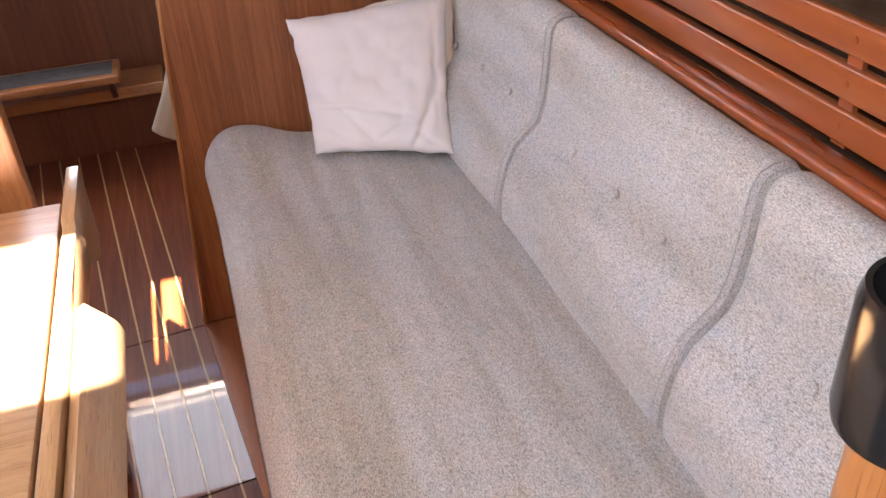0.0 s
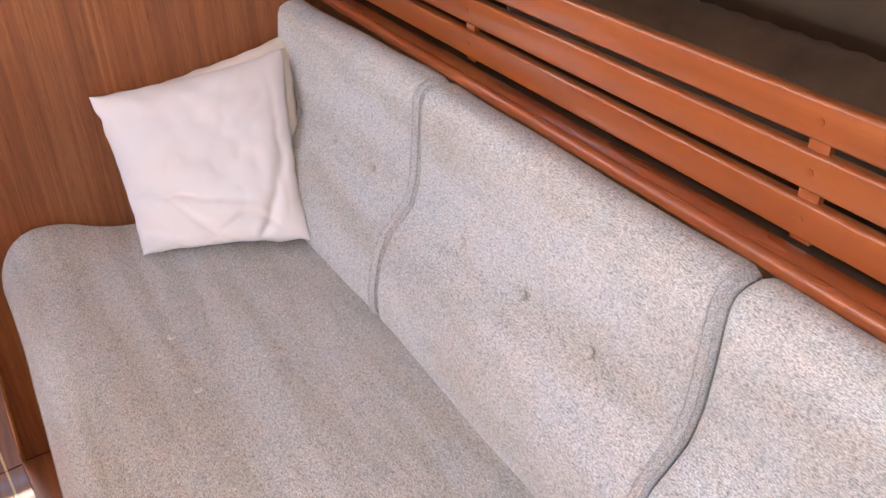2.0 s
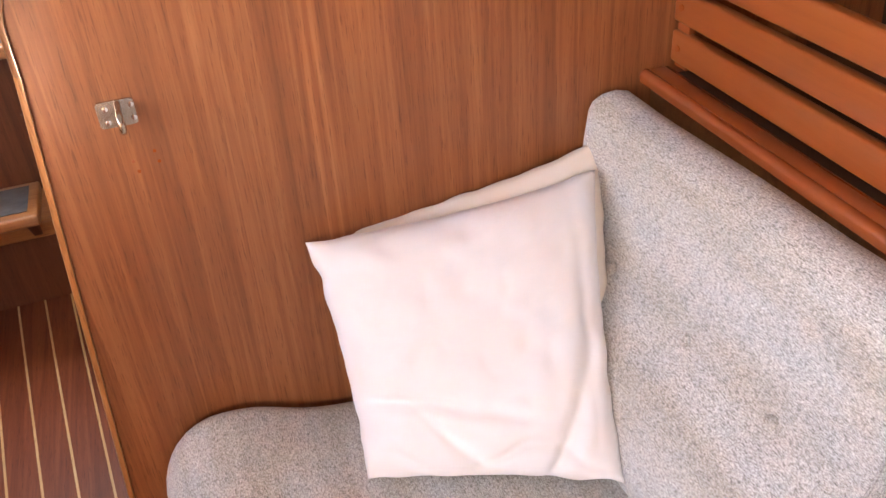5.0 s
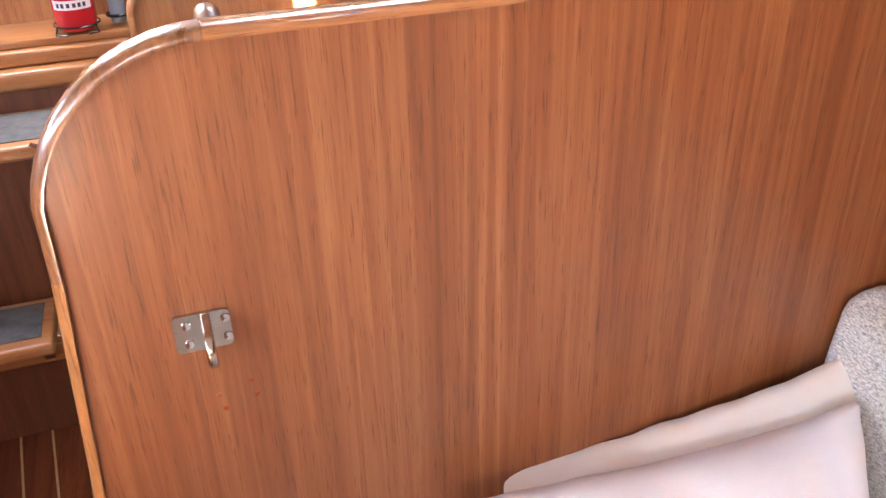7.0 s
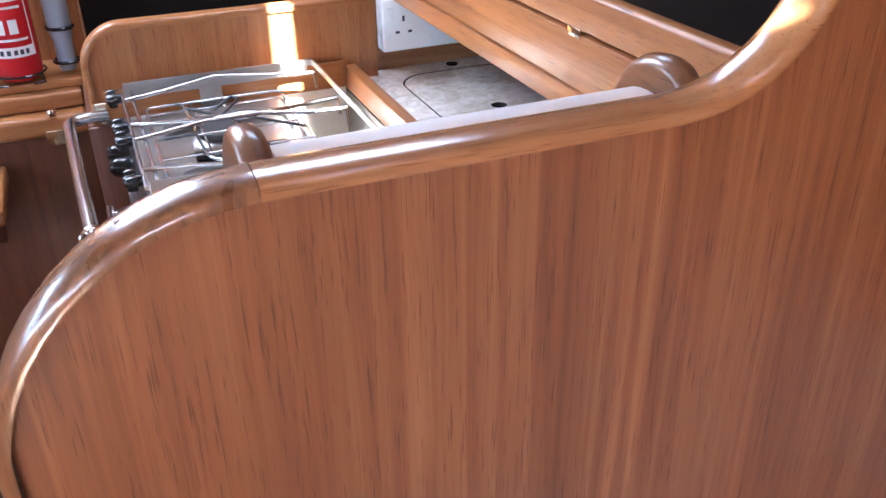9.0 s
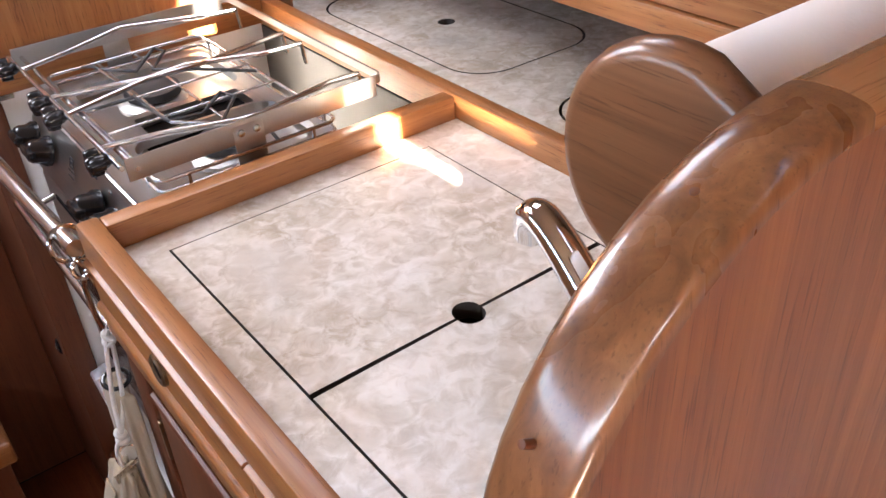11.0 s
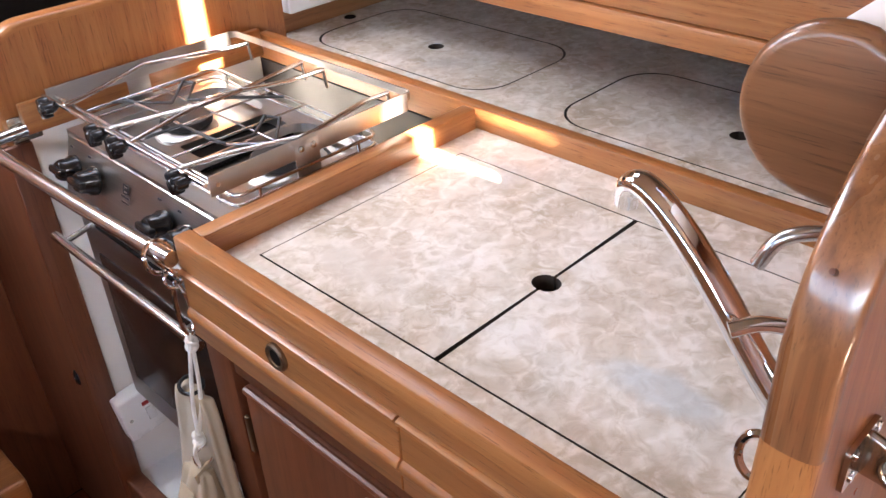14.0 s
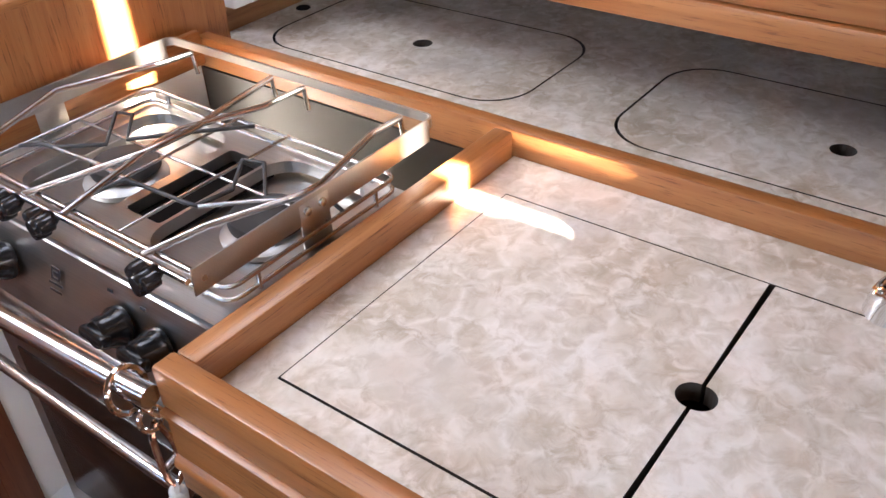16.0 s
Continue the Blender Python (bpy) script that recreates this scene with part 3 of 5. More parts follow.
def seat_swell(x, y):
    """The seat's skin: plump towards its front corner by the bulkhead, with slack folds along it."""
    corner = 0.056 * math.exp(-((x - 0.13) / 0.11) ** 2) * math.exp(-((y + 0.02) / 0.14) ** 2)
    dimple = -0.004 * sum(math.exp(-(((x - 0.268) ** 2 + (y - c) ** 2) / 0.016 ** 2)) for c in SEAT_BUTTONS)
    folds = 0.0030 * math.sin(x * 62 + 5 * noise.noise(Vector((x * 3, y * 2.2, 0)))) * max(0.0, noise.noise(Vector((x * 4 + 9, y * 2.5, 3))) + 0.3)
    return corner + folds + dimple


settee = thing("settee_base", (0.35, -1.1, 0), "varnished teak settee base under the long seat cushion", "bench")
part("front_panel", box(0.075, 0.093, SEAT_END, -0.003, 0.012, 0.385, 0.003), M_slat, settee)
part("seat_board", box(0.075, 0.66, SEAT_END, -0.003, 0.386, 0.402, 0.003), M_slat, settee)

seat_profile = resample(arc(0.137, 0.404, 0.0910, 168, 90, 10) + [(0.2, 0.4975), (0.3, 0.4985), (0.5, 0.490), (0.60, 0.481), (0.66, 0.478), (0.66, 0.41)] + arc(0.082, 0.443, 0.034, 270, 185, 5)[:-1], 0.022)
seat = thing("seat_cushion", (0.35, -1.1, 0.404), "long grey-beige tweed settee seat cushion with covered buttons", "cushion")
part("cover", cushion(list(reversed(seat_profile)), SEAT_END, -0.008, 0.04, 0.002, 3, 160, seat_swell), M_tweed, seat, "", 180)
for y in SEAT_BUTTONS:
    part("button", button((0.268, y, 0.4965), (0, 0, 1)), M_tweed, seat)

face = [(0.600, 0.470), (0.586, 0.479), (0.578, 0.492), (0.576, 0.51), (0.577, 0.535), (0.582, 0.565), (0.592, 0.602), (0.609, 0.638), (0.632, 0.660), (0.654, 0.682), (0.666, 0.72), (0.672, 0.77), (0.676, 0.82),
        (0.680, 0.850), (0.688, 0.864), (0.703, 0.871), (0.722, 0.872), (0.735, 0.868), (0.744, 0.856)]
back_profile = resample(face + [(0.748, 0.70), (0.746, 0.474)], 0.012)


def boxing_ring(d, off):
    """The face line of a backrest at a distance d from its end, off proud of the cover."""
    r = 0.016
    inset_d = r - math.sqrt(max(0.0, r * r - (r - d) ** 2)) if d < r else 0.0
    out = []
    pts = resample(face, 0.012)
    k = max(range(len(pts)), key=lambda i: pts[i][1] if pts[i][0] > 0.72 else 0)
    pts = pts[1:k + 1]
    for i, (u, v) in enumerate(pts):
        a, b = Vector(pts[max(i - 1, 0)]), Vector(pts[min(i + 1, len(pts) - 1)])
        t = (b - a).normalized()
        q = Vector((u, v)) + Vector((-t.y, t.x)) * (off - inset_d)
        out.append((q.x, q.y))
    return out


def lean_of(y, leans):
    return 0.026 * max(0.0, 1 + y / 0.5) if leans else 0.0


def boxing(y_end, leans):
    """The sewn strip that edges a backrest's end."""
    bm = bmesh.new()
    rows = []
    for d, off in ((0.0022, -0.002), (0.0030, 0.0022), (0.006, 0.0026), (0.009, 0.0026), (0.0112, 0.0022), (0.0122, -0.002)):
        rows.append([bm.verts.new((u - lean_of(y_end + d, leans), y_end + d, v)) for u, v in boxing_ring(d, off)])
    for a, b in zip(rows, rows[1:]):
        for j in range(len(a) - 1):
            bm.faces.new((a[j], a[j + 1], b[j + 1], b[j]))
    return bm


def boxing_seam(y_end, d, leans):
    return tube([(u - lean_of(y_end + d, leans), y_end + d, v) for u, v in boxing_ring(d, 0.0026)], 0.0019, 6)


for (y0, y1, btn, sd) in ((-0.547, -0.004, (-0.13, -0.28, -0.42), 1), (-1.163, -0.551, (-0.707, -0.862, -1.003), 7), (-1.78, -1.167, (-1.337, -1.48, -1.62), 13)):
    back = thing("back_cushion", (0.66, (y0 + y1) / 2, 0.49), "grey-beige tweed backrest cushion with a stepped lumbar swell", "cushion", "settee back cushions")
    cover = cushion(list(reversed(back_profile)), y0, y1, 0.016, 0.004, sd, 64)
    if sd == 1:
        for v in cover.verts:
            v.co.x -= 0.026 * max(0.0, 1 + v.co.y / 0.5)
    for v in cover.verts:
        if v.co.x < 0.70:
            v.co.x += sum(0.003 * math.exp(-(((v.co.z - 0.688) ** 2 + (v.co.y - c) ** 2) / 0.020 ** 2)) for c in btn)
    part("cover", cover, M_tweed, back, "", 180)
    for y in btn:
        part("button", button((0.6538 - (0.026 * max(0.0, 1 + y / 0.5) if sd == 1 else 0.0), y, 0.690), (-0.85, 0, 0.5)), M_tweed, back)
    part("boxing", boxing(y0, sd == 1), M_seam, back, "coarse grey boxing strip between two seams", 60)
    for d in (0.0032, 0.0117):
        part("seam_piping", boxing_seam(y0, d, sd == 1), M_seam, back, "stitched grey seam")

# shelf behind the backrest, with its slatted fiddle
structure("locker_shelf", box(0.776, 1.10, -3.1, -0.004, 0.850, 0.872, 0.002), M_lining, "dark shelf behind the slatted rail", "shelf")
structure("shelf_back_board", box(0.753, 0.768, -3.1, -0.004, 0.40, 0.867), M_dark, "teak board behind the backrests", "wall")
shelf_lip = thing("shelf_rail", (0.73, -1.5, 0.853), "dark red varnished teak shelf edge above the backrests", "shelf")
part("board", box(0.7465, 0.775, -3.1, -0.004, 0.868, 0.8845, 0.0015), M_shelf, shelf_lip)
part("nosing", prism([(0.746, 0.868), (0.737, 0.869)] + arc(0.7425, 0.8785, 0.0075, 180, 60, 6) + [(0.746, 0.8855)], "y", -3.1, -0.004), M_shelf, shelf_lip, "rounded nosing")
rail = thing("slatted_rail", (0.785, -1.5, 0.885), "varnished orange teak slatted fiddle rail along the shelf", "rail")
for z in (0.892, 0.944, 0.996):
    part("slat", box(0.776, 0.792, -3.1, -0.004, z, z + 0.0405, 0.004, 3), M_slat, rail)
for y in (-0.02, -0.534, -1.16, -1.79, -2.4):
    for z in (0.8855, 0.9325, 0.9845):
        part("spacer", box(0.782, 0.790, y - 0.012, y + 0.012, z, z + 0.0115), M_shelf, rail)
    for z in (0.912, 0.964, 1.016):
        plug = lathe([(0.0001, 0.0012), (0.0045, 0.001), (0.0048, -0.001)], (0, 0, 0), "z", 12)
        part("wood_plug", moved(plug, Matrix.Translation((0.776, y, z)) @ Matrix.Rotation(radians(-90), 4, "Y")), M_slat, rail)


def bolster():
    """A soft corded roll, with its ribs."""
    prof = [(0.0001, -0.30), (0.045, -0.30), (0.058, -0.285)]
    for k in range(60):
        prof.append((0.0625 + 0.0016 * math.cos(k * math.pi), -0.28 + k * 0.0093))
    prof += [(0.058, 0.285), (0.045, 0.30), (0.0001, 0.30)]
    return lathe(prof, (0, 0, 0), "y", 30)


single("bolster_cushion", moved(bolster(), Matrix.Translation((0.985, -1.12, 0.936)) @ Matrix.Diagonal((1, 2.5, 1, 1))), M_cord, "brown corduroy roll lying on the shelf", "cushion", 60)
jar = thing("small_bottle", (0.97, -0.375, 0.872), "small black and white bottle standing on the shelf", "bottle")
part("body", lathe([(0.0001, 0), (0.014, 0), (0.0145, 0.03), (0.0145, 0.05), (0.008, 0.056)], (0.97, -0.375, 0.8725), "z", 18), M_white, jar)
part("cap", lathe([(0.009, 0), (0.009, 0.022), (0.0001, 0.023)], (0.97, -0.375, 0.9285), "z", 18), M_black, jar)


def pillow(corners, thick, seed, n=84):
    """A stuffed square pillow between four corners (top left, top right, bottom right, bottom left)."""
    tl, tr, br, bl = [Vector(c) for c in corners]
    nrm = (tr - tl).cross(bl - tl).normalized()
    bm = bmesh.new()
    side = {}
    for sgn in (1, -1):
        for i in range(n + 1):
            for j in range(n + 1):
                u, v = i / n * 2 - 1, j / n * 2 - 1
                if sgn == -1 and (i in (0, n) or j in (0, n)):
                    side[sgn, i, j] = side[1, i, j]
                    continue
                pu = u * (1 - 0.055 * (1 - abs(v) ** 2.2) * abs(u) ** 3)
                pv = v * (1 - 0.055 * (1 - abs(u) ** 2.2) * abs(v) ** 3)
                a, b = (pu + 1) / 2, (pv + 1) / 2
                p = (tl * (1 - a) + tr * a) * (1 - b) + (bl * (1 - a) + br * a) * b
                h = thick * ((1 - u ** 4) * (1 - v ** 4)) ** 0.55
                fold = 0.007 * math.exp(-((v - 0.30 - 0.30 * (u + 1) ** 2 * 0.4) / 0.06) ** 2) * max(0.0, 0.6 - u) + 0.009 * math.exp(-((u * 0.8 - 0.62 + 0.35 * (v - 0.2)) / 0.06) ** 2) * max(0.0, v + 0.3)
                fold += 0.006 * math.exp(-((u + 0.2 - 0.9 * (v - 0.75)) / 0.05) ** 2) * max(0.0, v) + 0.007 * math.exp(-((u - 0.80) / 0.05) ** 2) * max(0.0, 0.8 - abs(v))
                fold += 0.005 * math.exp(-((v - 0.80 + 0.12 * math.sin(u * 5)) / 0.045) ** 2) + 0.005 * math.exp(-((u - 0.55 + 0.5 * (v - 0.7)) / 0.035) ** 2) * max(0.0, v)
                w = noise.noise(Vector((u * 1.8 + seed, v * 1.8, sgn))) * 0.006 + abs(noise.noise(Vector((u * 3.2 + v * 2 + seed, v * 2.4 - u, sgn * 2)))) * 0.004
                e = (1 - u ** 6) * (1 - v ** 6)
                p = p - nrm * sgn * (h + (w - fold * 1.45) * e)
                p += Vector((0.004 * noise.noise(Vector((u * 5, v * 5, seed))), 0, 0.005 * noise.noise(Vector((u * 4, v * 4, seed + 5)))))
                side[sgn, i, j] = bm.verts.new(p)
    for sgn in (1, -1):
        for i in range(n):
            for j in range(n):
                q = [side[sgn, i, j], side[sgn, i + 1, j], side[sgn, i + 1, j + 1], side[sgn, i, j + 1]]
                bm.faces.new(q if sgn == 1 else q[::-1])
    return bm


p1 = [(0.279, -0.032, 0.772), (0.640, -0.070, 0.800), (0.566, -0.305, 0.512), (0.285, -0.175, 0.508)]
single("white_pillow", pillow(p1, 0.047, 2), M_pillow, "white cotton pillow propped against the bulkhead", "pillow", 180)
p2 = [(0.335, 0.008, 0.748), (0.672, -0.024, 0.815), (0.606, -0.245, 0.520), (0.335, -0.085, 0.505)]
single("cream_pillow", pillow(p2, 0.030, 9), M_pillow2, "cream linen pillow tucked behind the white one", "pillow", 180)

# eye fitting on the bulkhead
fit_eye = thing("eye_plate", (0.12, 0, 0.96), "small chromed eye plate with a projecting ring, screwed to the bulkhead", "fitting")
part("plate", moved(plate(round_rect(-0.019, 0.019, -0.0145, 0.0145, 0.004), [], 0.0, 0.003), Matrix.Translation((0.119, -0.0005, 0.963)) @ Matrix.Rotation(radians(90), 4, "X")), M_fit, fit_eye)
fit_eye.location.x = 0.117
def cast_eye():
    """A flat cast loop that flares into its plate; outline in depth and height, thick across."""
    outer = [(-0.0005, 0.0142), (0.008, 0.0118)] + arc(0.0175, -0.0030, 0.0135, 108, -118, 22) + [(-0.0005, -0.0142)]
    hole = arc(0.0185, -0.0034, 0.0078, 0, 345, 22)
    bm = plate(outer, [hole], -0.0032, 0.0032)
    sharp = [e for e in bm.edges if len(e.link_faces) == 2 and e.calc_face_angle(0) > 1.2]
    bmesh.ops.bevel(bm, geom=sharp, offset=0.0022, segments=3, profile=0.5, affect="EDGES", clamp_overlap=True)
    return moved(bm, Matrix.Translation((0.119, -0.0033, 0.9635)) @ Matrix(((0, 0, 1, 0), (-1, 0, 0, 0), (0, 1, 0, 0), (0, 0, 0, 1))))


part("loop", cast_eye(), M_fit, fit_eye, "worn cast metal loop", 60)
for u, v in ((0.106, 0.970), (0.106, 0.955), (0.132, 0.971), (0.132, 0.956)):
    screw = lathe([(0.0001, 0.0015), (0.003, 0.0012), (0.0034, 0.0002), (0.0001, 0.0)], (0, 0, 0), "z", 10)
    part("screw", moved(screw, Matrix.Translation((u, -0.0035, v)) @ Matrix.Rotation(radians(90), 4, "X")), M_chrome, fit_eye)
for k, (u, v) in enumerate(((0.118, 0.905), (0.121, 0.892), (0.142, 0.912), (0.144, 0.899))):
    single("wood_plug", moved(lathe([(0.0001, 0.0006), (0.002, 0.0005), (0.0021, -0.001)], (0, 0, 0), "z", 8), Matrix.Translation((u, 0.0, v)) @ Matrix.Rotation(radians(90), 4, "X")),
           M_shelf, "dark wooden plug filling an old screw hole in the bulkhead", "plug", group="old screw holes")

# ---- saloon table ----
table = thing("saloon_table", (-0.45, -1.1, 0), "varnished teak saloon table in sunlight with its leaf hung down", "table")
part("tabletop", box(-0.62, -0.172, -1.75, -0.605, 0.695, 0.72, 0.004), M_table, table)
part("edge_strip", prism([(-0.51, 0.733), (-0.514, 0.60), (-0.56, 0.585), (-0.60, 0.60), (-0.66, 0.64), (-1.75, 0.64), (-1.75, 0.722), (-0.70, 0.722), (-0.685, 0.733)],
                         "x", -0.166, -0.146, 0.002), M_leaf, table)
leaf = prism([(0.0, -0.895), (0.0, -1.75), (0.070, -1.75), (0.070, -0.925)] + arc(0.050, -0.905, 0.02, 0, 90, 5), "z", 0, 0.018, 0.003)
part("drop_leaf", moved(leaf, Matrix.Translation((-0.145, 0, 0.705)) @ Matrix.Rotation(radians(56), 4, "Y")), M_leaf, table)
part("pedestal", box(-0.50, -0.30, -1.5, -0.85, 0.012, 0.695, 0.01), M_table, table)
part("foot", box(-0.54, -0.26, -1.55, -0.80, 0.0, 0.012, 0.004), M_table, table)
single("end_cabinet", box(-0.95, -0.235, -0.50, -0.46, 0.0, 1.05, 0.006), M_gal_z, "sunlit varnished teak upright panel beyond the table", "panel")

# grab post that stands by the settee, with a black socket on its head
post = thing("grab_post", (0.202, -1.80, 0.50), "varnished wooden grab post with a black open socket on top", "post")
part("socket", lathe([(0.0140, 0.0), (0.0172, 0.0), (0.0180, 0.004), (0.0180, 0.034), (0.0170, 0.038), (0.0155, 0.038), (0.0150, 0.030), (0.0140, 0.012), (0.0001, 0.011)], (0.214, -1.803, 1.219), "z", 40), M_black, post, "black plastic socket")
part("shaft", lathe([(0.0001, 0.0), (0.019, 0.0), (0.019, 0.05), (0.0145, 0.08), (0.0145, 0.726), (0.0001, 0.727)], (0.216, -1.805, 0.497), "z", 28), M_gal_z, post)

# ---- galley ----
Z = 0.843
frame_unit = thing("galley_unit", (0.28, 0.32, 0), "teak galley cupboard with drawers under the sink worktop", "cabinet")
part("top_rail", box(0.066, 0.086, 0.026, 0.612, 0.8335, 0.8705, 0.003), M_gal_y, frame_unit, "teak rail that stands up as a fiddle")
FRONT = [(0.082, 0.750), (0.0665, 0.750), (0.0648, 0.753), (0.0648, 0.771), (0.0632, 0.7735), (0.0614, 0.777), (0.0612, 0.781), (0.0628, 0.785), (0.0662, 0.787),
         (0.0662, 0.824), (0.0640, 0.8255), (0.0620, 0.8285), (0.0622, 0.8315), (0.0650, 0.8330), (0.082, 0.8330)]
for y0, y1 in ((0.3005, 0.611), (0.026, 0.2985)):
    part("drawer_front", prism(FRONT, "y", y0, y1, 0.0006, 1), M_gal_y, frame_unit, "teak drawer front with two rounded beads")
RING = [(0.0085, 0.0005), (0.0092, 0.0022), (0.0125, 0.0028), (0.0145, 0.001), (0.0145, -0.002), (0.0085, -0.002), (0.0085, 0.0005)]
part("ring_pull", moved(lathe(RING, (0, 0, 0), "z", 22), Matrix.Translation((0.0645, 0.458, 0.806)) @ Matrix.Rotation(radians(-90), 4, "Y")), M_bronze, frame_unit, "round recessed bronze finger ring")
# Near-black disc painted in for the shade within the ring.
part("finger_hole", moved(lathe([(0.0001, 0.0012), (0.0085, 0.0012), (0.0085, -0.001)], (0, 0, 0), "z", 18), Matrix.Translation((0.0648, 0.458, 0.806)) @ Matrix.Rotation(radians(-90), 4, "Y")), M_gap, frame_unit)
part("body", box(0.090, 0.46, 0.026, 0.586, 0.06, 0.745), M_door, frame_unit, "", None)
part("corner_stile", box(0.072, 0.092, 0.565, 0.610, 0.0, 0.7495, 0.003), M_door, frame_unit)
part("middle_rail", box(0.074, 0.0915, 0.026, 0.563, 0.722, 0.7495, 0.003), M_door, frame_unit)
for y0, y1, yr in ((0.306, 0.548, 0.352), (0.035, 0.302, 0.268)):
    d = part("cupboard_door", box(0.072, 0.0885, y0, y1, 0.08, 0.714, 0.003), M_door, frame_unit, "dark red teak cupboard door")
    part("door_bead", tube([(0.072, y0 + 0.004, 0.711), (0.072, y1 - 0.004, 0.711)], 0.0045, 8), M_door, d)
    rp = lathe(RING, (0, 0, 0), "z", 22)
    part("ring_pull", moved(rp, Matrix.Translation((0.0708, yr, 0.681)) @ Matrix.Rotation(radians(-90), 4, "Y")), M_bronze, d, "round recessed bronze finger ring")
    fh = lathe([(0.0001, 0.0012), (0.0085, 0.0012), (0.0085, -0.001)], (0, 0, 0), "z", 18)
    part("finger_hole", moved(fh, Matrix.Translation((0.0715, yr, 0.681)) @ Matrix.Rotation(radians(-90), 4, "Y")), M_gap, d)
for z in (0.62, 0.2):
    part("hinge", box(0.0695, 0.0735, 0.549, 0.556, z, z + 0.05, 0.0008), M_bronze, frame_unit)
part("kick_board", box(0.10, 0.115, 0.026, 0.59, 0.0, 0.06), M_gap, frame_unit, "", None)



def cut_edges(ob):
    """Colours the sawn sides of a laminate board dark, as shade for its gaps and holes."""
    ob.data.materials.append(M_gap_side)
    for f in ob.data.polygons:
        if abs(f.normal.z) < 0.5:
            f.material_index = 1
    return ob


# worktop with its two lift-out sink covers
worktop = thing("sink_worktop", (0.28, 0.32, 0.81), "cream marbled laminate worktop with sink covers let in", "worktop")
cut_edges(part("surround", slab(0.087, 0.474, 0.026, 0.589, Z - 0.018, Z, [(0.1240, 0.4120, 0.0665, 0.5575)]), M_top, worktop, "", None))
hole = arc(0.268, 0.3175, 0.0125, 180, 360, 12)
far_lid = [(0.1264, 0.3185)] + arc(0.268, 0.3175, 0.0125, 180, 0, 12) + [(0.4110, 0.3185), (0.4110, 0.5569), (0.1264, 0.5569)]
near_lid = [(0.1264, 0.3135), (0.1264, 0.0680), (0.4110, 0.0680), (0.4110, 0.3135)] + list(reversed([(u, v - 0.003) for u, v in hole]))
cut_edges(single("sink_cover", plate(far_lid, [], Z - 0.017, Z - 0.0003), M_top, "cream marbled laminate sink cover with a finger notch", "sink cover", None, group="sink covers"))
cut_edges(single("sink_cover", plate(near_lid, [], Z - 0.017, Z - 0.0004), M_top, "cream marbled laminate sink cover with a finger notch, blue-grey oval", "sink cover", None, group="sink covers"))
# Painted near-black instead of steel, so the joints above it look shaded.
sinkbox = single("sink", box(0.1255, 0.4125, 0.066, 0.5575, Z - 0.14, Z - 0.024), M_gap, "sink block under the covers, painted near-black for shade in the gaps", "sink", None)
part("cross_fiddle", box(0.0865, 0.474, 0.590, 0.611, 0.79, 0.869, 0.0025), M_gal_x, worktop, "teak fiddle between worktop and cooker")
part("back_fiddle", box(0.475, 0.494, 0.026, 1.049, 0.832, 0.871, 0.0025), M_gal_y, worktop, "long teak fiddle at the back")
part("splash_strip", box(0.10, 0.474, 1.036, 1.0475, 0.838, 0.880, 0.002), M_gal_x, worktop, "teak strip behind the cooker")

# raised locker tops behind
lid_a = round_rect(0.555, 0.772, 0.652, 1.036, 0.055, 8)
lid_b = round_rect(0.555, 0.772, 0.140, 0.545, 0.055, 8)


def inset(loop, d):
    cx = sum(p[0] for p in loop) / len(loop)
    cy = sum(p[1] for p in loop) / len(loop)
    return [(u - math.copysign(d, u - cx), v - math.copysign(d, v - cy)) for u, v in loop]


rear = thing("locker_worktop", (0.7, 0.55, 0.81), "cream marbled laminate locker top with two let-in lids", "worktop")
cut_edges(part("surround", plate([(0.495, 0.026), (1.08, 0.026), (1.08, 1.084), (0.495, 1.084)], [lid_a, lid_b], Z - 0.018, Z - 0.001), M_top, rear, "", None))
# Near-black slab gives the lid gaps and finger holes their shade.
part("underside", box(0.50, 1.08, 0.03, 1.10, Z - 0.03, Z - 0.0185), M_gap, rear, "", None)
for loop, hc in ((lid_a, (0.657, 0.841)), (lid_b, (0.654, 0.333))):
    cut_edges(part("lid", plate(inset(loop, 0.0026), [arc(*hc, 0.0125, 0, 345, 20)], Z - 0.0165, Z - 0.0012), M_top, rear, "lift-out lid with a finger hole", None))
# A solid black disc on the surface plays the hole's darkness.
single("finger_hole_rim", lathe([(0.0001, 0.0004), (0.010, 0.0004), (0.0105, -0.002)], (0.672, 1.062, Z), "z", 20), M_gap, "near-black disc for the shade of a locker-top finger hole", "finger hole", None)

# locker front above
fascia = thing("overhead_locker", (0.6, 0.55, 0.96), "pale varnished teak locker front above the worktop", "locker")
part("lower_strip", box(0.5665, 0.588, 0.024, 1.10, 0.963, 0.990, 0.003), M_gal_y, fascia)
part("flap", box(0.570, 0.588, 0.024, 1.10, 0.991, 1.051, 0.003), M_gal_y, fascia, "hinged teak flap")
part("upper_rail", box(0.570, 0.590, 0.024, 1.10, 1.0535, 1.095, 0.005, 3), M_gal_y, fascia)
part("locker_floor", box(0.589, 1.08, 0.024, 1.10, 0.966, 0.978), M_dark, fascia, "", None)
# Near-black slab stands in for the shade inside the open locker.
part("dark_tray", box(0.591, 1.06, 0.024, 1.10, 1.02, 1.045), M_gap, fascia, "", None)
for y in (0.484, 0.80):
    part("hinge", box(0.5675, 0.5715, y - 0.013, y + 0.013, 1.047, 1.057, 0.001), M_brass, fascia)
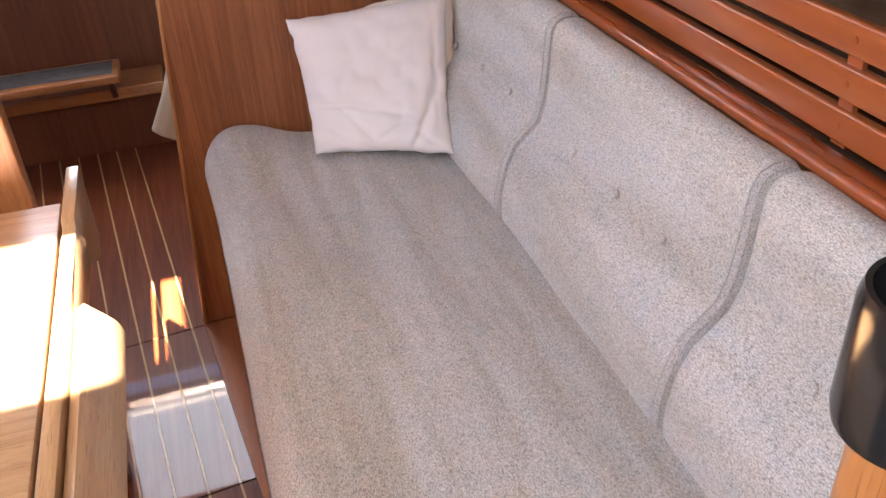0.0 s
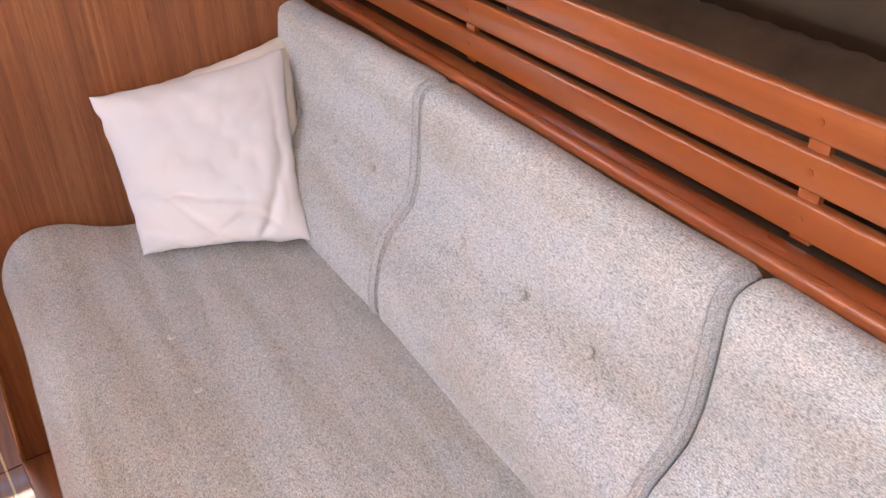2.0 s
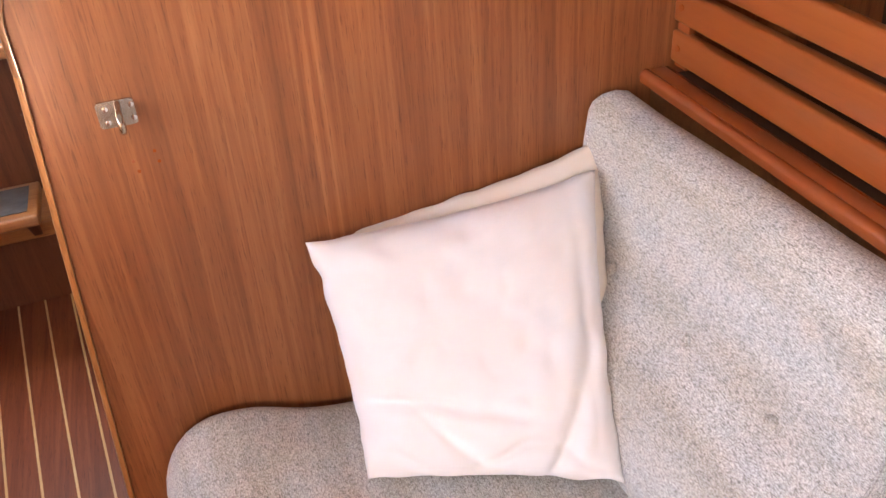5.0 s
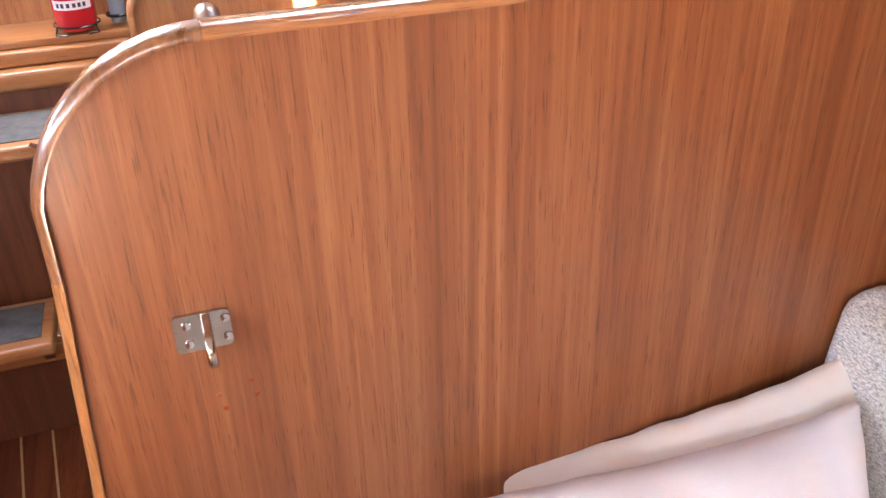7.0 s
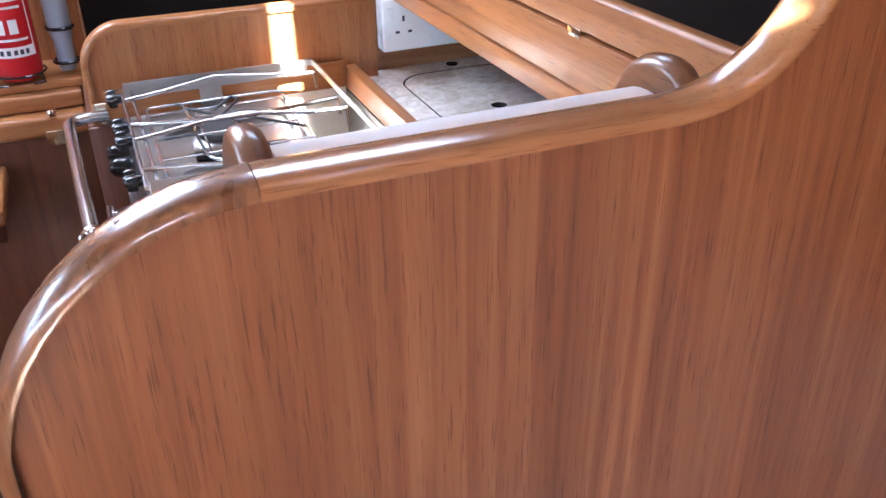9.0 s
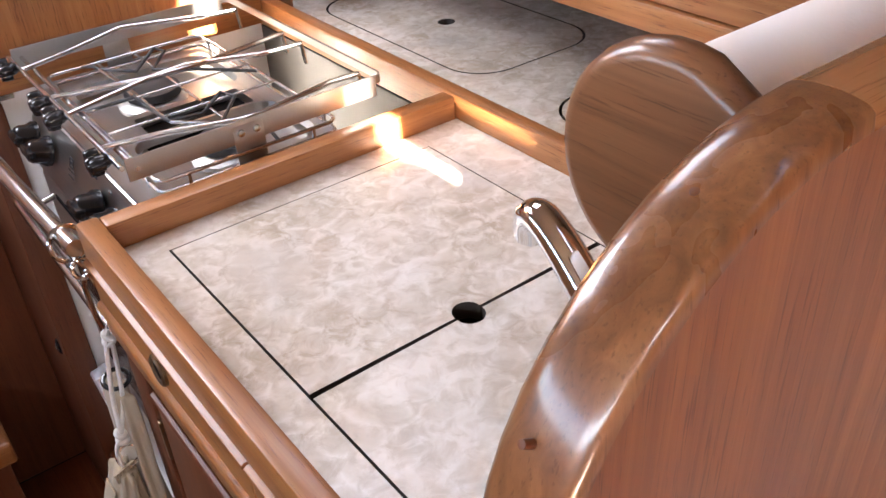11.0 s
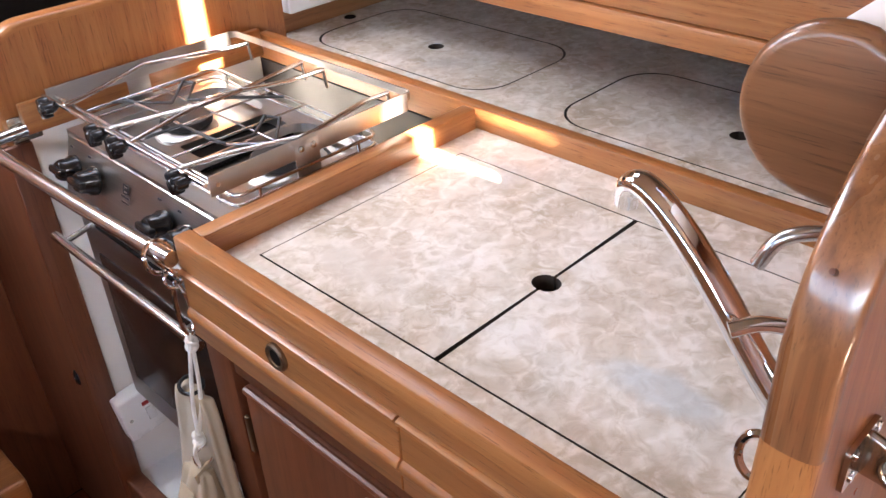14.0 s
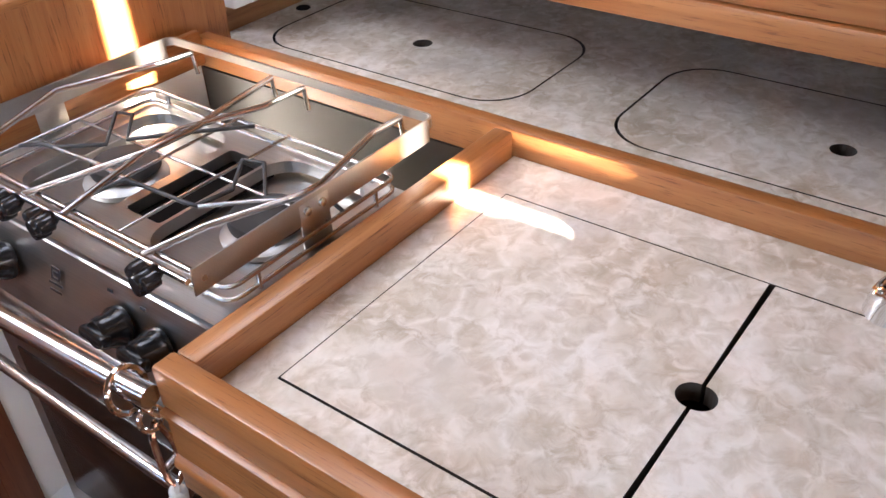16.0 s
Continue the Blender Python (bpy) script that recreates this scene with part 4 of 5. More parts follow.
single("round_knob", lathe([(0.0001, 0.016), (0.008, 0.0155), (0.012, 0.011), (0.0125, 0.005), (0.008, 0.0)], (0.70, 0.34, 1.0455), "z", 18), M_brass, "small copper-coloured knob in the dark locker", "knob")

# kitchen roll on its two brackets
roll = thing("kitchen_roll_holder", (0.28, 0.024, 1.10), "two round-ended teak brackets holding a kitchen roll", "roll holder")
shape = [(0.021, 1.144), (0.048, 1.1595)] + arc(0.0605, 1.1155, 0.0455, 95, -80, 16) + [(0.050, 1.068), (0.021, 1.056)]
for x in (0.148, 0.366):
    part("bracket", moved(prism(shape, "x", x, x + 0.016, 0.007, 3), Matrix.Translation((0, 0, 0.0055 if x > 0.3 else 0.0015))), M_bracket, roll, "rounded teak bracket")
part("rod", tube([(0.164, 0.0635, 1.112), (0.367, 0.0635, 1.112)], 0.008, 12), M_bracket, roll)
kitchen_roll = thing("kitchen_roll", (0.266, 0.068, 1.061), "white embossed kitchen paper roll on the holder", "kitchen roll")
part("paper", lathe([(0.0195, 0.0), (0.036, 0.0), (0.037, 0.002), (0.037, 0.196), (0.036, 0.198), (0.0195, 0.198), (0.0195, 0.0)], (0.167, 0.0635, 1.112), "x", 40), M_paper, kitchen_roll, "", 60)
part("core", lathe([(0.0175, -0.001), (0.0193, -0.001), (0.0193, 0.199), (0.0175, 0.199), (0.0175, -0.001)], (0.167, 0.0635, 1.112), "x", 32), M_canvas, kitchen_roll, "brown cardboard core", 60)

# taps
tap = thing("mixer_tap", (0.245, 0.062, Z), "chrome single-lever kitchen mixer with a long raised spout", "tap")
TX = 0.010
part("base", lathe([(0.0001, 0.0), (0.025, 0.0), (0.025, 0.006), (0.0215, 0.010), (0.0205, 0.055), (0.018, 0.066), (0.0001, 0.068)], (0.235, 0.052, Z), "z", 30), M_chrome, tap)
spine = smooth_path([(0.244, 0.066, 0.852), (0.243, 0.098, 0.884), (0.242, 0.128, 0.919), (0.241, 0.160, 0.954), (0.240, 0.190, 0.980), (0.239, 0.211, 0.990), (0.238, 0.223, 0.984), (0.238, 0.227, 0.967)], 7)
spout = bmesh.new()
rings = []
for i, p in enumerate(spine):
    t = (spine[min(i + 1, len(spine) - 1)] - spine[max(i - 1, 0)]).normalized()
    u = Vector((1, 0, 0))
    w = t.cross(u).normalized()
    f = i / (len(spine) - 1)
    a, b = 0.0145 - 0.0045 * f, 0.0115 - 0.002 * f
    rings.append([spout.verts.new(p + Vector((TX * f - 0.012 * (1 - f), 0, 0)) + u * a * math.cos(k * math.pi / 10) + w * b * math.sin(k * math.pi / 10)) for k in range(20)])
for r0, r1 in zip(rings, rings[1:]):
    for k in range(20):
        spout.faces.new((r0[k], r0[(k + 1) % 20], r1[(k + 1) % 20], r1[k]))
spout.faces.new(rings[0])
spout.faces.new(list(reversed(rings[-1])))
part("spout", spout, M_chrome, tap, "", 60)
part("lever", sweep(smooth_path([(0.244, 0.060, 0.913), (0.234, 0.075, 0.930), (0.220, 0.098, 0.934), (0.206, 0.114, 0.929)], 6),
                    [(0.0075 * math.cos(k * math.pi / 8), 0.0045 * math.sin(k * math.pi / 8)) for k in range(16)], up=(0, 0, 1)), M_chrome, tap, "", 60)
hand = thing("water_spout", (0.36, 0.085, Z), "small brushed steel hooked water spout", "tap")
part("pipe", tube(smooth_path([(0.366, 0.070, Z), (0.364, 0.072, 0.885), (0.356, 0.082, 0.925), (0.340, 0.110, 0.942), (0.324, 0.136, 0.935), (0.315, 0.148, 0.911)], 7), 0.0062, 14), M_bar, hand, "", 60)
part("collar", lathe([(0.0001, 0), (0.015, 0), (0.014, 0.007), (0.0001, 0.008)], (0.366, 0.070, Z), "z", 20), M_bar, hand)
# Second pad eye, on the galley side of the bulkhead.
hook = thing("galley_eye", (0.096, 0.017, 0.95), "small steel loop fixed to the bulkhead above the worktop's end", "hook")
part("loop", tube([(0.096 + 0.003 * math.sin(a), 0.0395 + 0.0110 * math.cos(a), 0.947 + 0.0135 * math.sin(a)) for a in [k * math.pi / 10 for k in range(20)]], 0.0026, 8, True), M_chrome, hook)
part("stem", tube([(0.096, 0.0165, 0.949), (0.096, 0.0295, 0.948)], 0.0035, 10), M_chrome, hook)
part("plate", box(0.084, 0.108, 0.0165, 0.0195, 0.935, 0.963, 0.001), M_fit, hook)

# cooker recess
structure("recess_side", box(0.105, 0.474, 1.048, 1.056, 0.16, 0.84), M_white, "white painted side of the cooker recess", "wall")
structure("recess_back", box(0.474, 0.482, 0.612, 1.047, 0.206, 0.8315), M_recess, "back of the cooker recess, painted near-black brown for its shade", "wall")
structure("recess_floor", box(0.105, 0.474, 0.592, 1.048, 0.15, 0.205), M_white, "white painted floor of the cooker recess", "floor")
structure("recess_side_near", box(0.11, 0.474, 0.600, 0.607, 0.205, 0.79), M_white, "white painted side of the cooker recess", "wall")
structure("recess_ledge", box(0.22, 0.36, 0.988, 1.034, 0.78, 0.800, 0.002), M_white, "white ledge beside the cooker", "trim")
structure("recess_plinth", box(0.075, 0.104, 0.612, 1.052, 0.0, 0.215, 0.004), M_door, "dark teak plinth under the cooker", "trim")

panel = thing("wall_cooker_panel", (0.3, 1.07, 0), "pale teak panel behind the cooker with a rounded capped corner", "wall", kind="structure")
pe = [(0.082, 0.68), (0.082, 0.90)] + arc(0.142, 0.912, 0.060, 175, 90, 10) + [(0.535, 0.972)]
part("panel", prism(pe + [(0.535, 0.68)], "y", 1.057, 1.072), M_gal_z, panel, "", None)
part("cap", edge_cap(densify(pe[:2]) + pe[2:13] + densify(pe[12:])[1:], 1.050, 1.079, 0.005, 0.006), M_gal_x, panel, "rounded teak cap", 50)
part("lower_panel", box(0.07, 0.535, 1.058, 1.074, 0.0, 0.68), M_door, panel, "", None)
structure("wall_socket_panel", box(0.536, 1.10, 1.085, 1.105, 0.0, 1.40), M_dark, "dark teak end wall of the worktop", "wall")

socket = thing("double_socket", (0.61, 1.085, 0.88), "white plastic double wall socket", "socket")
part("box", box(0.545, 0.692, 1.052, 1.0845, 0.880, 0.966, 0.004, 3), M_plastic, socket)
for x in (0.582, 0.655):
    for du, dv, wd, hg in ((0, 0.012, 0.004, 0.009), (-0.011, -0.010, 0.007, 0.004), (0.011, -0.010, 0.007, 0.004)):
        part("pin_hole", box(x + du - wd / 2, x + du + wd / 2, 1.0512, 1.0525, 0.922 + dv - hg / 2, 0.922 + dv + hg / 2), M_ink, socket, "", None)
for x in (0.560, 0.677):
    part("rocker", box(x - 0.005, x + 0.005, 1.0495, 1.053, 0.935, 0.953, 0.0012), M_plastic, socket)

switch = thing("cooker_switch", (0.14, 1.03, 0.30), "white cooker switch with a red marker", "switch")
turn_sw = Matrix.Translation((0.137, 1.026, 0.345)) @ Matrix.Rotation(radians(-6), 4, "Y")
part("box", moved(box(-0.043, 0.043, -0.010, 0.021, -0.043, 0.043, 0.005, 3), turn_sw), M_plastic, switch)
part("rocker", moved(box(-0.004, 0.010, -0.0135, -0.009, -0.018, 0.008, 0.0015), turn_sw), M_plastic, switch)
part("marker", moved(box(-0.006, 0.014, -0.0115, -0.009, 0.014, 0.021, 0.0005), turn_sw), M_redmark, switch, "dark red window")
for u in (-0.031, 0.031):
    part("screw", moved(lathe([(0.0001, 0.0015), (0.003, 0.001), (0.0032, -0.001)], (0, 0, 0), "z", 10), turn_sw @ Matrix.Translation((u, -0.010, 0)) @ Matrix.Rotation(radians(90), 4, "X")), M_fit, switch)

# cooker
cooker = thing("cooker", (0.28, 0.83, 0.21), "stainless two-burner boat cooker with an oven and pan clamps", "cooker")
Y0, Y1 = 0.632, 0.980
part("body", box(0.135, 0.350, Y0, Y1, 0.41, 0.800, 0.006), M_steel, cooker)
part("front_panel", prism([(0.108, 0.776), (0.145, 0.776), (0.152, 0.846), (0.136, 0.850), (0.129, 0.846)], "y", Y0 - 0.004, Y1 + 0.002, 0.004), M_steel, cooker, "brushed control panel")
part("hob", plate([(0.131, Y0 - 0.004), (0.354, Y0 - 0.004), (0.354, Y1 + 0.004), (0.131, Y1 + 0.004)],
                  [round_rect(0.168, 0.342, 0.648, 0.768, 0.03), round_rect(0.168, 0.342, 0.832, 0.958, 0.03), round_rect(0.196, 0.322, 0.772, 0.820, 0.004)], 0.840, 0.852), M_steel, cooker, "", None)
part("well", box(0.152, 0.350, 0.640, 0.966, 0.822, 0.834), M_steel, cooker, "pressed steel well", None)
# Shallow black slab stands in for the dark depth of the slot.
part("vent_slot", box(0.190, 0.328, 0.770, 0.829, 0.8345, 0.8385), M_gap, cooker, "near-black slab for the shade in the vent slot", None)
for cx, cy in ((0.243, 0.884), (0.252, 0.700)):
    b = part("burner", lathe([(0.0001, 0.0), (0.040, 0.0), (0.041, 0.006), (0.032, 0.012), (0.0001, 0.013)], (cx, cy, 0.835), "z", 32), M_burncup, cooker, "aluminium burner cup")
    part("burner_cap", lathe([(0.0001, 0.0), (0.033, 0.0), (0.034, 0.004), (0.032, 0.009), (0.0001, 0.010)], (cx + 0.002, cy, 0.8485), "z", 32), M_burner, b, "black iron burner cap")
for y in (0.948, 0.897, 0.732, 0.684):
    kn = lathe([(0.0001, 0.024), (0.011, 0.024), (0.0135, 0.020), (0.0145, 0.011), (0.0178, 0.006), (0.0178, 0.0), (0.0001, 0.0)], (0, 0, 0), "z", 26)
    m = Matrix.Translation((0.1155, y, 0.813)) @ Matrix.Rotation(radians(-74), 4, "Y")
    k = part("knob", moved(kn, m), M_black, cooker, "glossy black gas knob")
    part("grip", moved(box(-0.0048, 0.0048, -0.0155, 0.0155, 0.018, 0.029, 0.003), m), M_black, k)
# maker's mark and dial marks as plain shapes
mark = Matrix.Translation((0.1205, 0.824, 0.824)) @ Matrix.Rotation(radians(-73), 4, "Y") @ Matrix.Scale(0.66, 4)
part("badge", moved(plate(round_rect(-0.009, 0.009, -0.0095, 0.0095, 0.001), [round_rect(-0.006, 0.006, -0.0065, 0.0065, 0.001)], 0.0002, 0.0012), mark), M_ink, cooker, "small dark printed mark", None)
part("badge_bar", moved(box(-0.003, 0.003, -0.007, 0.004, 0.0002, 0.0012), mark), M_ink, cooker, "", None)
for du, w in ((-0.014, 0.030), (-0.024, 0.026)):
    part("print_bar", moved(box(du - 0.002, du + 0.001, -w / 2, w / 2, 0.0002, 0.001), mark), M_ink, cooker, "", None)
for y in (0.962, 0.915, 0.748, 0.706):
    part("dial_dot", moved(box(-0.0012, 0.0012, -0.0035, 0.0035, 0.0002, 0.001), Matrix.Translation((0.1245, y, 0.8365)) @ Matrix.Rotation(radians(-73), 4, "Y")), M_ink, cooker, "", None)
door = part("oven_door", box(0.112, 0.134, Y0 + 0.002, Y1 - 0.002, 0.425, 0.762, 0.008, 3), M_steel, cooker, "brushed steel oven door")
part("door_glass", box(0.1095, 0.1125, Y0 + 0.035, Y1 - 0.035, 0.475, 0.690, 0.002), M_ovenglass, door, "dark brown oven glass")
part("vent_strip", box(0.1105, 0.1125, Y0 + 0.04, Y1 - 0.05, 0.735, 0.742), M_gap, door, "", None)
part("door_handle", tube([(0.074, Y0 - 0.004, 0.722), (0.074, Y1 - 0.004, 0.722)], 0.0062, 14), M_bar, door, "polished bar handle")
for y in (Y0 + 0.03, Y1 - 0.03):
    part("handle_post", tube([(0.074, y, 0.722), (0.113, y, 0.730)], 0.004, 10), M_bar, door)
# wire pan support

def wire(pts, r=0.0016, sm=3, name="support_wire", m=None):
    part(name, tube(smooth_path(pts, sm) if sm > 1 else pts, r, 8), m or M_bar, cooker, "", 60)


GX0, GX1, GY0, GY1, GZ = 0.152, 0.350, 0.632, 0.978, 0.868
for z in (GZ, GZ - 0.012):
    part("support_frame", tube([(u, v, z) for u, v in round_rect(GX0, GX1, GY0, GY1, 0.012, 4)], 0.0021, 8, True), M_bar, cooker, "", 60)
for u, v in ((GX0, GY0 + 0.03), (GX0, GY1 - 0.03), (GX1, GY0 + 0.03), (GX1, GY1 - 0.03), (GX0 + 0.03, GY0), (GX1 - 0.03, GY0)):
    part("support_foot", tube([(u, v, GZ), (u, v, 0.852)], 0.0022, 8), M_bar, cooker)
wire([(0.262, GY0, GZ), (0.262, GY1, GZ)], sm=1)
wire([(0.215, 0.76, GZ), (0.215, GY1, GZ)], sm=1)
for v in (0.765, 0.835):
    wire([(GX0, v, GZ + 0.002), (GX1, v, GZ + 0.002)], sm=1)
# bent trivet arms that stand over the burners
for k, arm in enumerate([
        ((0.196, 0.978, GZ), (0.200, 0.940, GZ + 0.011), (0.201, 0.923, GZ + 0.012), (0.232, 0.885, GZ + 0.012), (0.268, 0.915, GZ + 0.022), (0.274, 0.897, GZ + 0.022), (0.249, 0.876, GZ + 0.012), (0.292, 0.836, GZ + 0.012), (0.350, 0.812, GZ)),
        ((GX0, 0.842, GZ), (0.202, 0.815, GZ + 0.012), (0.205, 0.742, GZ + 0.012), (0.207, 0.728, GZ + 0.012), (0.241, 0.722, GZ + 0.012), (0.272, 0.741, GZ + 0.020), (0.279, 0.721, GZ + 0.020), (0.247, 0.688, GZ + 0.012), (0.276, 0.645, GZ + 0.012), (0.280, GY0, GZ)),
        ((0.207, 0.726, GZ + 0.012), (0.240, 0.690, GZ + 0.012), (0.276, 0.642, GZ + 0.012)),
        ((0.201, 0.921, GZ + 0.012), (0.205, 0.860, GZ + 0.012), (0.202, 0.815, GZ + 0.012))]):
    part("trivet_arm", tube(arm, 0.0021, 8), M_burner if k < 2 else M_bar, cooker, "heat-darkened bent wire" if k < 2 else "", 60)

# pan clamp frame above the hob
clamp = thing("pan_clamp", (0.27, 0.84, 0.87), "stainless adjustable pan clamp frame with black knobs", "pan clamp")
FX0, FX1, FY0, FY1 = 0.128, 0.412, 0.636, 1.008
strip = [(-0.0008, -0.0115), (0.0008, -0.0115), (0.0008, 0.0115), (-0.0008, 0.0115)]
thin = [(-0.0012, -0.0045), (0.0012, -0.0045), (0.0012, 0.0045), (-0.0012, 0.0045)]
for y in (FY0, FY1):
    part("flat_bar", sweep([(FX0, y, 0.889), (FX1 - 0.009, y, 0.889)], strip, up=(0, 0, 1)), M_strip, clamp, "flat steel strip", 30)
outline = arc(FX1 - 0.009, FY0 + 0.009, 0.009, 270, 360, 6) + arc(FX1 - 0.009, FY1 - 0.009, 0.009, 0, 90, 6)
part("rear_bar", sweep([(u, v, 0.8955) for u, v in outline], thin, up=(0, 0, 1)), M_strip, clamp, "narrow steel strip with rounded corners", 30)
for x in (FX0 - 0.004, FX0 + 0.010):
    part("front_rod", tube([(x, FY0 - 0.001, 0.893 if x < FX0 else 0.888), (x, FY1 + 0.001, 0.893 if x < FX0 else 0.888)], 0.0026, 10), M_bar, clamp)
for y, sgn in ((FY0 + 0.001, -1), (FY1 - 0.001, 1)):
    part("bracket", box(0.235, 0.268, y - 0.002 if sgn < 0 else y + 0.0005, y - 0.0005 if sgn < 0 else y + 0.002, 0.846, 0.896, 0.0005), M_steel, clamp, "drop bracket")
    for u in (0.243, 0.260):
        bm = lathe([(0.0001, 0.0025), (0.0035, 0.002), (0.0042, 0.0)], (0, 0, 0), "z", 10)
        part("screw", moved(bm, Matrix.Translation((u, y + sgn * 0.002, 0.888)) @ Matrix.Rotation(radians(-90 * sgn), 4, "X")), M_fit, clamp)
ARMS = [((0.126, 0.690), (0.180, 0.680), (0.248, 0.645), (0.268, 0.643), (0.366, 0.670), (0.402, 0.668)), ((0.126, 0.790), (0.233, 0.815), (0.270, 0.819), (0.350, 0.796), (0.402, 0.792)),
        ((0.126, 0.846), (0.226, 0.811), (0.281, 0.809), (0.312, 0.823), (0.402, 0.838)), ((0.126, 0.952), (0.179, 0.970), (0.258, 0.997), (0.368, 0.968), (0.402, 0.962))]
for k, a in enumerate(ARMS):
    part("clamp_arm", tube([(u, v, 0.893 + (0.004 if 0.2 < u < 0.3 else 0)) for u, v in a], 0.0031, 10), M_bar, clamp, "bent steel clamp arm", 60)
    part("arm_clip", tube([(a[-1][0], a[-1][1], 0.895), (a[-1][0] + 0.003, a[-1][1], 0.868)], 0.0024, 8), M_bar, clamp)
for y in (0.668, 0.797, 0.846, 0.972):
    bm = lathe([(0.0001, 0.014), (0.006, 0.014), (0.0075, 0.011), (0.0075, -0.004), (0.004, -0.010), (0.0001, -0.010)], (0, 0, 0), "z", 16)
    for a in (0, 120, 240):
        c, s = math.cos(radians(a + 40)) * 0.0078, math.sin(radians(a + 40)) * 0.0078
        lathe([(0.0001, 0.012), (0.0055, 0.012), (0.0068, 0.008), (0.0068, 0.0), (0.0001, 0.0)], (c, s, 0), "z", 12, bm)
    part("knob", moved(bm, Matrix.Translation((0.116, y, 0.8905)) @ Matrix.Rotation(radians(-90), 4, "Y")), M_black, clamp, "black lobed knob")

# crash bar in front of the cooker
bar = thing("crash_bar", (0.05, 0.8, 0.84), "polished stainless crash bar in front of the cooker", "grab rail")
part("bar", tube(smooth_path([(0.100, 1.040, 0.846), (0.062, 1.036, 0.846), (0.046, 1.022, 0.846), (0.045, 0.99, 0.846)], 5) + [(0.0515, 0.78, 0.846), (0.058, 0.650, 0.846), (0.061, 0.6125, 0.846)], 0.0086, 16), M_bar, bar, "", 60)
part("end_plate", box(0.082, 0.122, 1.0445, 1.0485, 0.828, 0.864, 0.002), M_fit, bar, "bolted end plate")
for u in (0.092, 0.113):
    bolt = lathe([(0.0001, 0.004), (0.0035, 0.004), (0.004, 0.0)], (0, 0, 0), "z", 6)
    part("bolt", moved(bolt, Matrix.Translation((u, 1.0445, 0.838)) @ Matrix.Rotation(radians(90), 4, "X")), M_chrome, bar)

# canvas bag that hangs from the crash bar
bag = thing("canvas_bag", (0.06, 0.60, 0.45), "beige canvas bag hung from the crash bar by a cord", "bag")


def torus(c, R, r, axis_turn):
    return moved(tube([(R * math.cos(a), R * math.sin(a), 0) for a in [k * math.pi / 10 for k in range(20)]], r, 8, True), Matrix.Translation(c) @ axis_turn)


part("split_ring", torus((0.060, 0.640, 0.838), 0.0165, 0.0026, Matrix.Rotation(radians(72), 4, "X") @ Matrix.Rotation(radians(12), 4, "Y")), M_chrome, bag)
part("split_ring", torus((0.061, 0.630, 0.829), 0.016, 0.0026, Matrix.Rotation(radians(62), 4, "Y")), M_chrome, bag)
part("split_ring", torus((0.063, 0.626, 0.816), 0.009, 0.0022, Matrix.Rotation(radians(70), 4, "X")), M_chrome, bag)
part("snap_hook", tube(smooth_path([(0.064, 0.624, 0.813), (0.060, 0.627, 0.795), (0.061, 0.627, 0.757), (0.066, 0.625, 0.745), (0.072, 0.622, 0.757), (0.071, 0.622, 0.790), (0.065, 0.623, 0.812)], 6), 0.0027, 8), M_chrome, bag)
for s in (-1, 1):
    part("cord", tube(smooth_path([(0.066, 0.625, 0.747), (0.063 + 0.004 * s, 0.626 + 0.004 * s, 0.725), (0.054 + 0.005 * s, 0.625, 0.660), (0.045, 0.624, 0.612)], 6), 0.0024, 8), M_rope, bag)
for z, u in ((0.736, 0.065), (0.730, 0.064), (0.614, 0.045), (0.606, 0.045)):
    part("knot", torus((u, 0.625, z), 0.0045, 0.0032, Matrix.Rotation(0.4, 4, "X") @ Matrix.Rotation(0.5 * math.sin(z * 300), 4, "Y")), M_rope, bag)
part("cord_loop", tube(smooth_path([(0.045, 0.624, 0.610), (0.036, 0.622, 0.600), (0.035, 0.620, 0.580), (0.041, 0.620, 0.564)], 5), 0.0024, 8), M_rope, bag)
part("grommet", torus((0.045, 0.622, 0.585), 0.012, 0.0022, Matrix.Rotation(radians(74), 4, "X")), M_chrome, bag)


def hanging(cx, cy, zt, zb, wt, wb, dep, seed):
    """A slack bag, narrow at its top and full at its foot."""
    bm = bmesh.new()
    rings = []
    for k in range(26):
        f = k / 25
        z = zt + (zb - zt) * f
        w = wt + (wb - wt) * min(1, f * 1.5) ** 0.8
        d = 0.008 + dep * f ** 1.2
        off = -0.4 * dep * f
        if f > 0.94:
            d *= 1 - (f - 0.94) * 9
        ring = []
        for j in range(36):
            a = 2 * math.pi * j / 36
            q = 0.006 * noise.noise(Vector((math.cos(a) * 1.6 + seed, math.sin(a) * 1.6, z * 9))) + 0.0025 * math.sin(a * 7 + z * 22)
            ca, sa = math.cos(a), math.sin(a)
            ring.append(bm.verts.new((cx + off + (d + q) * math.copysign(abs(sa) ** 0.8, sa), cy + (w + q) * math.copysign(abs(ca) ** 0.75, ca), z)))
        rings.append(ring)
    for a, b in zip(rings, rings[1:]):
        for j in range(36):
            bm.faces.new((a[j], a[(j + 1) % 36], b[(j + 1) % 36], b[j]))
    bm.faces.new(rings[0])
    bm.faces.new(list(reversed(rings[-1])))
    return bm


part("front_pouch", hanging(0.036, 0.624, 0.572, 0.27, 0.019, 0.062, 0.090, 1), M_canvas, bag, "", 180)
part("back_pouch", hanging(0.060, 0.645, 0.660, 0.27, 0.027, 0.078, 0.014, 4), M_canvas, bag, "", 180)
part("patch", moved(box(-0.0010, 0.0010, -0.014, 0.014, -0.045, 0.045, 0.0007), Matrix.Translation((0.0035, 0.628, 0.508)) @ Matrix.Rotation(radians(20), 4, "Y")), M_canvas, bag)
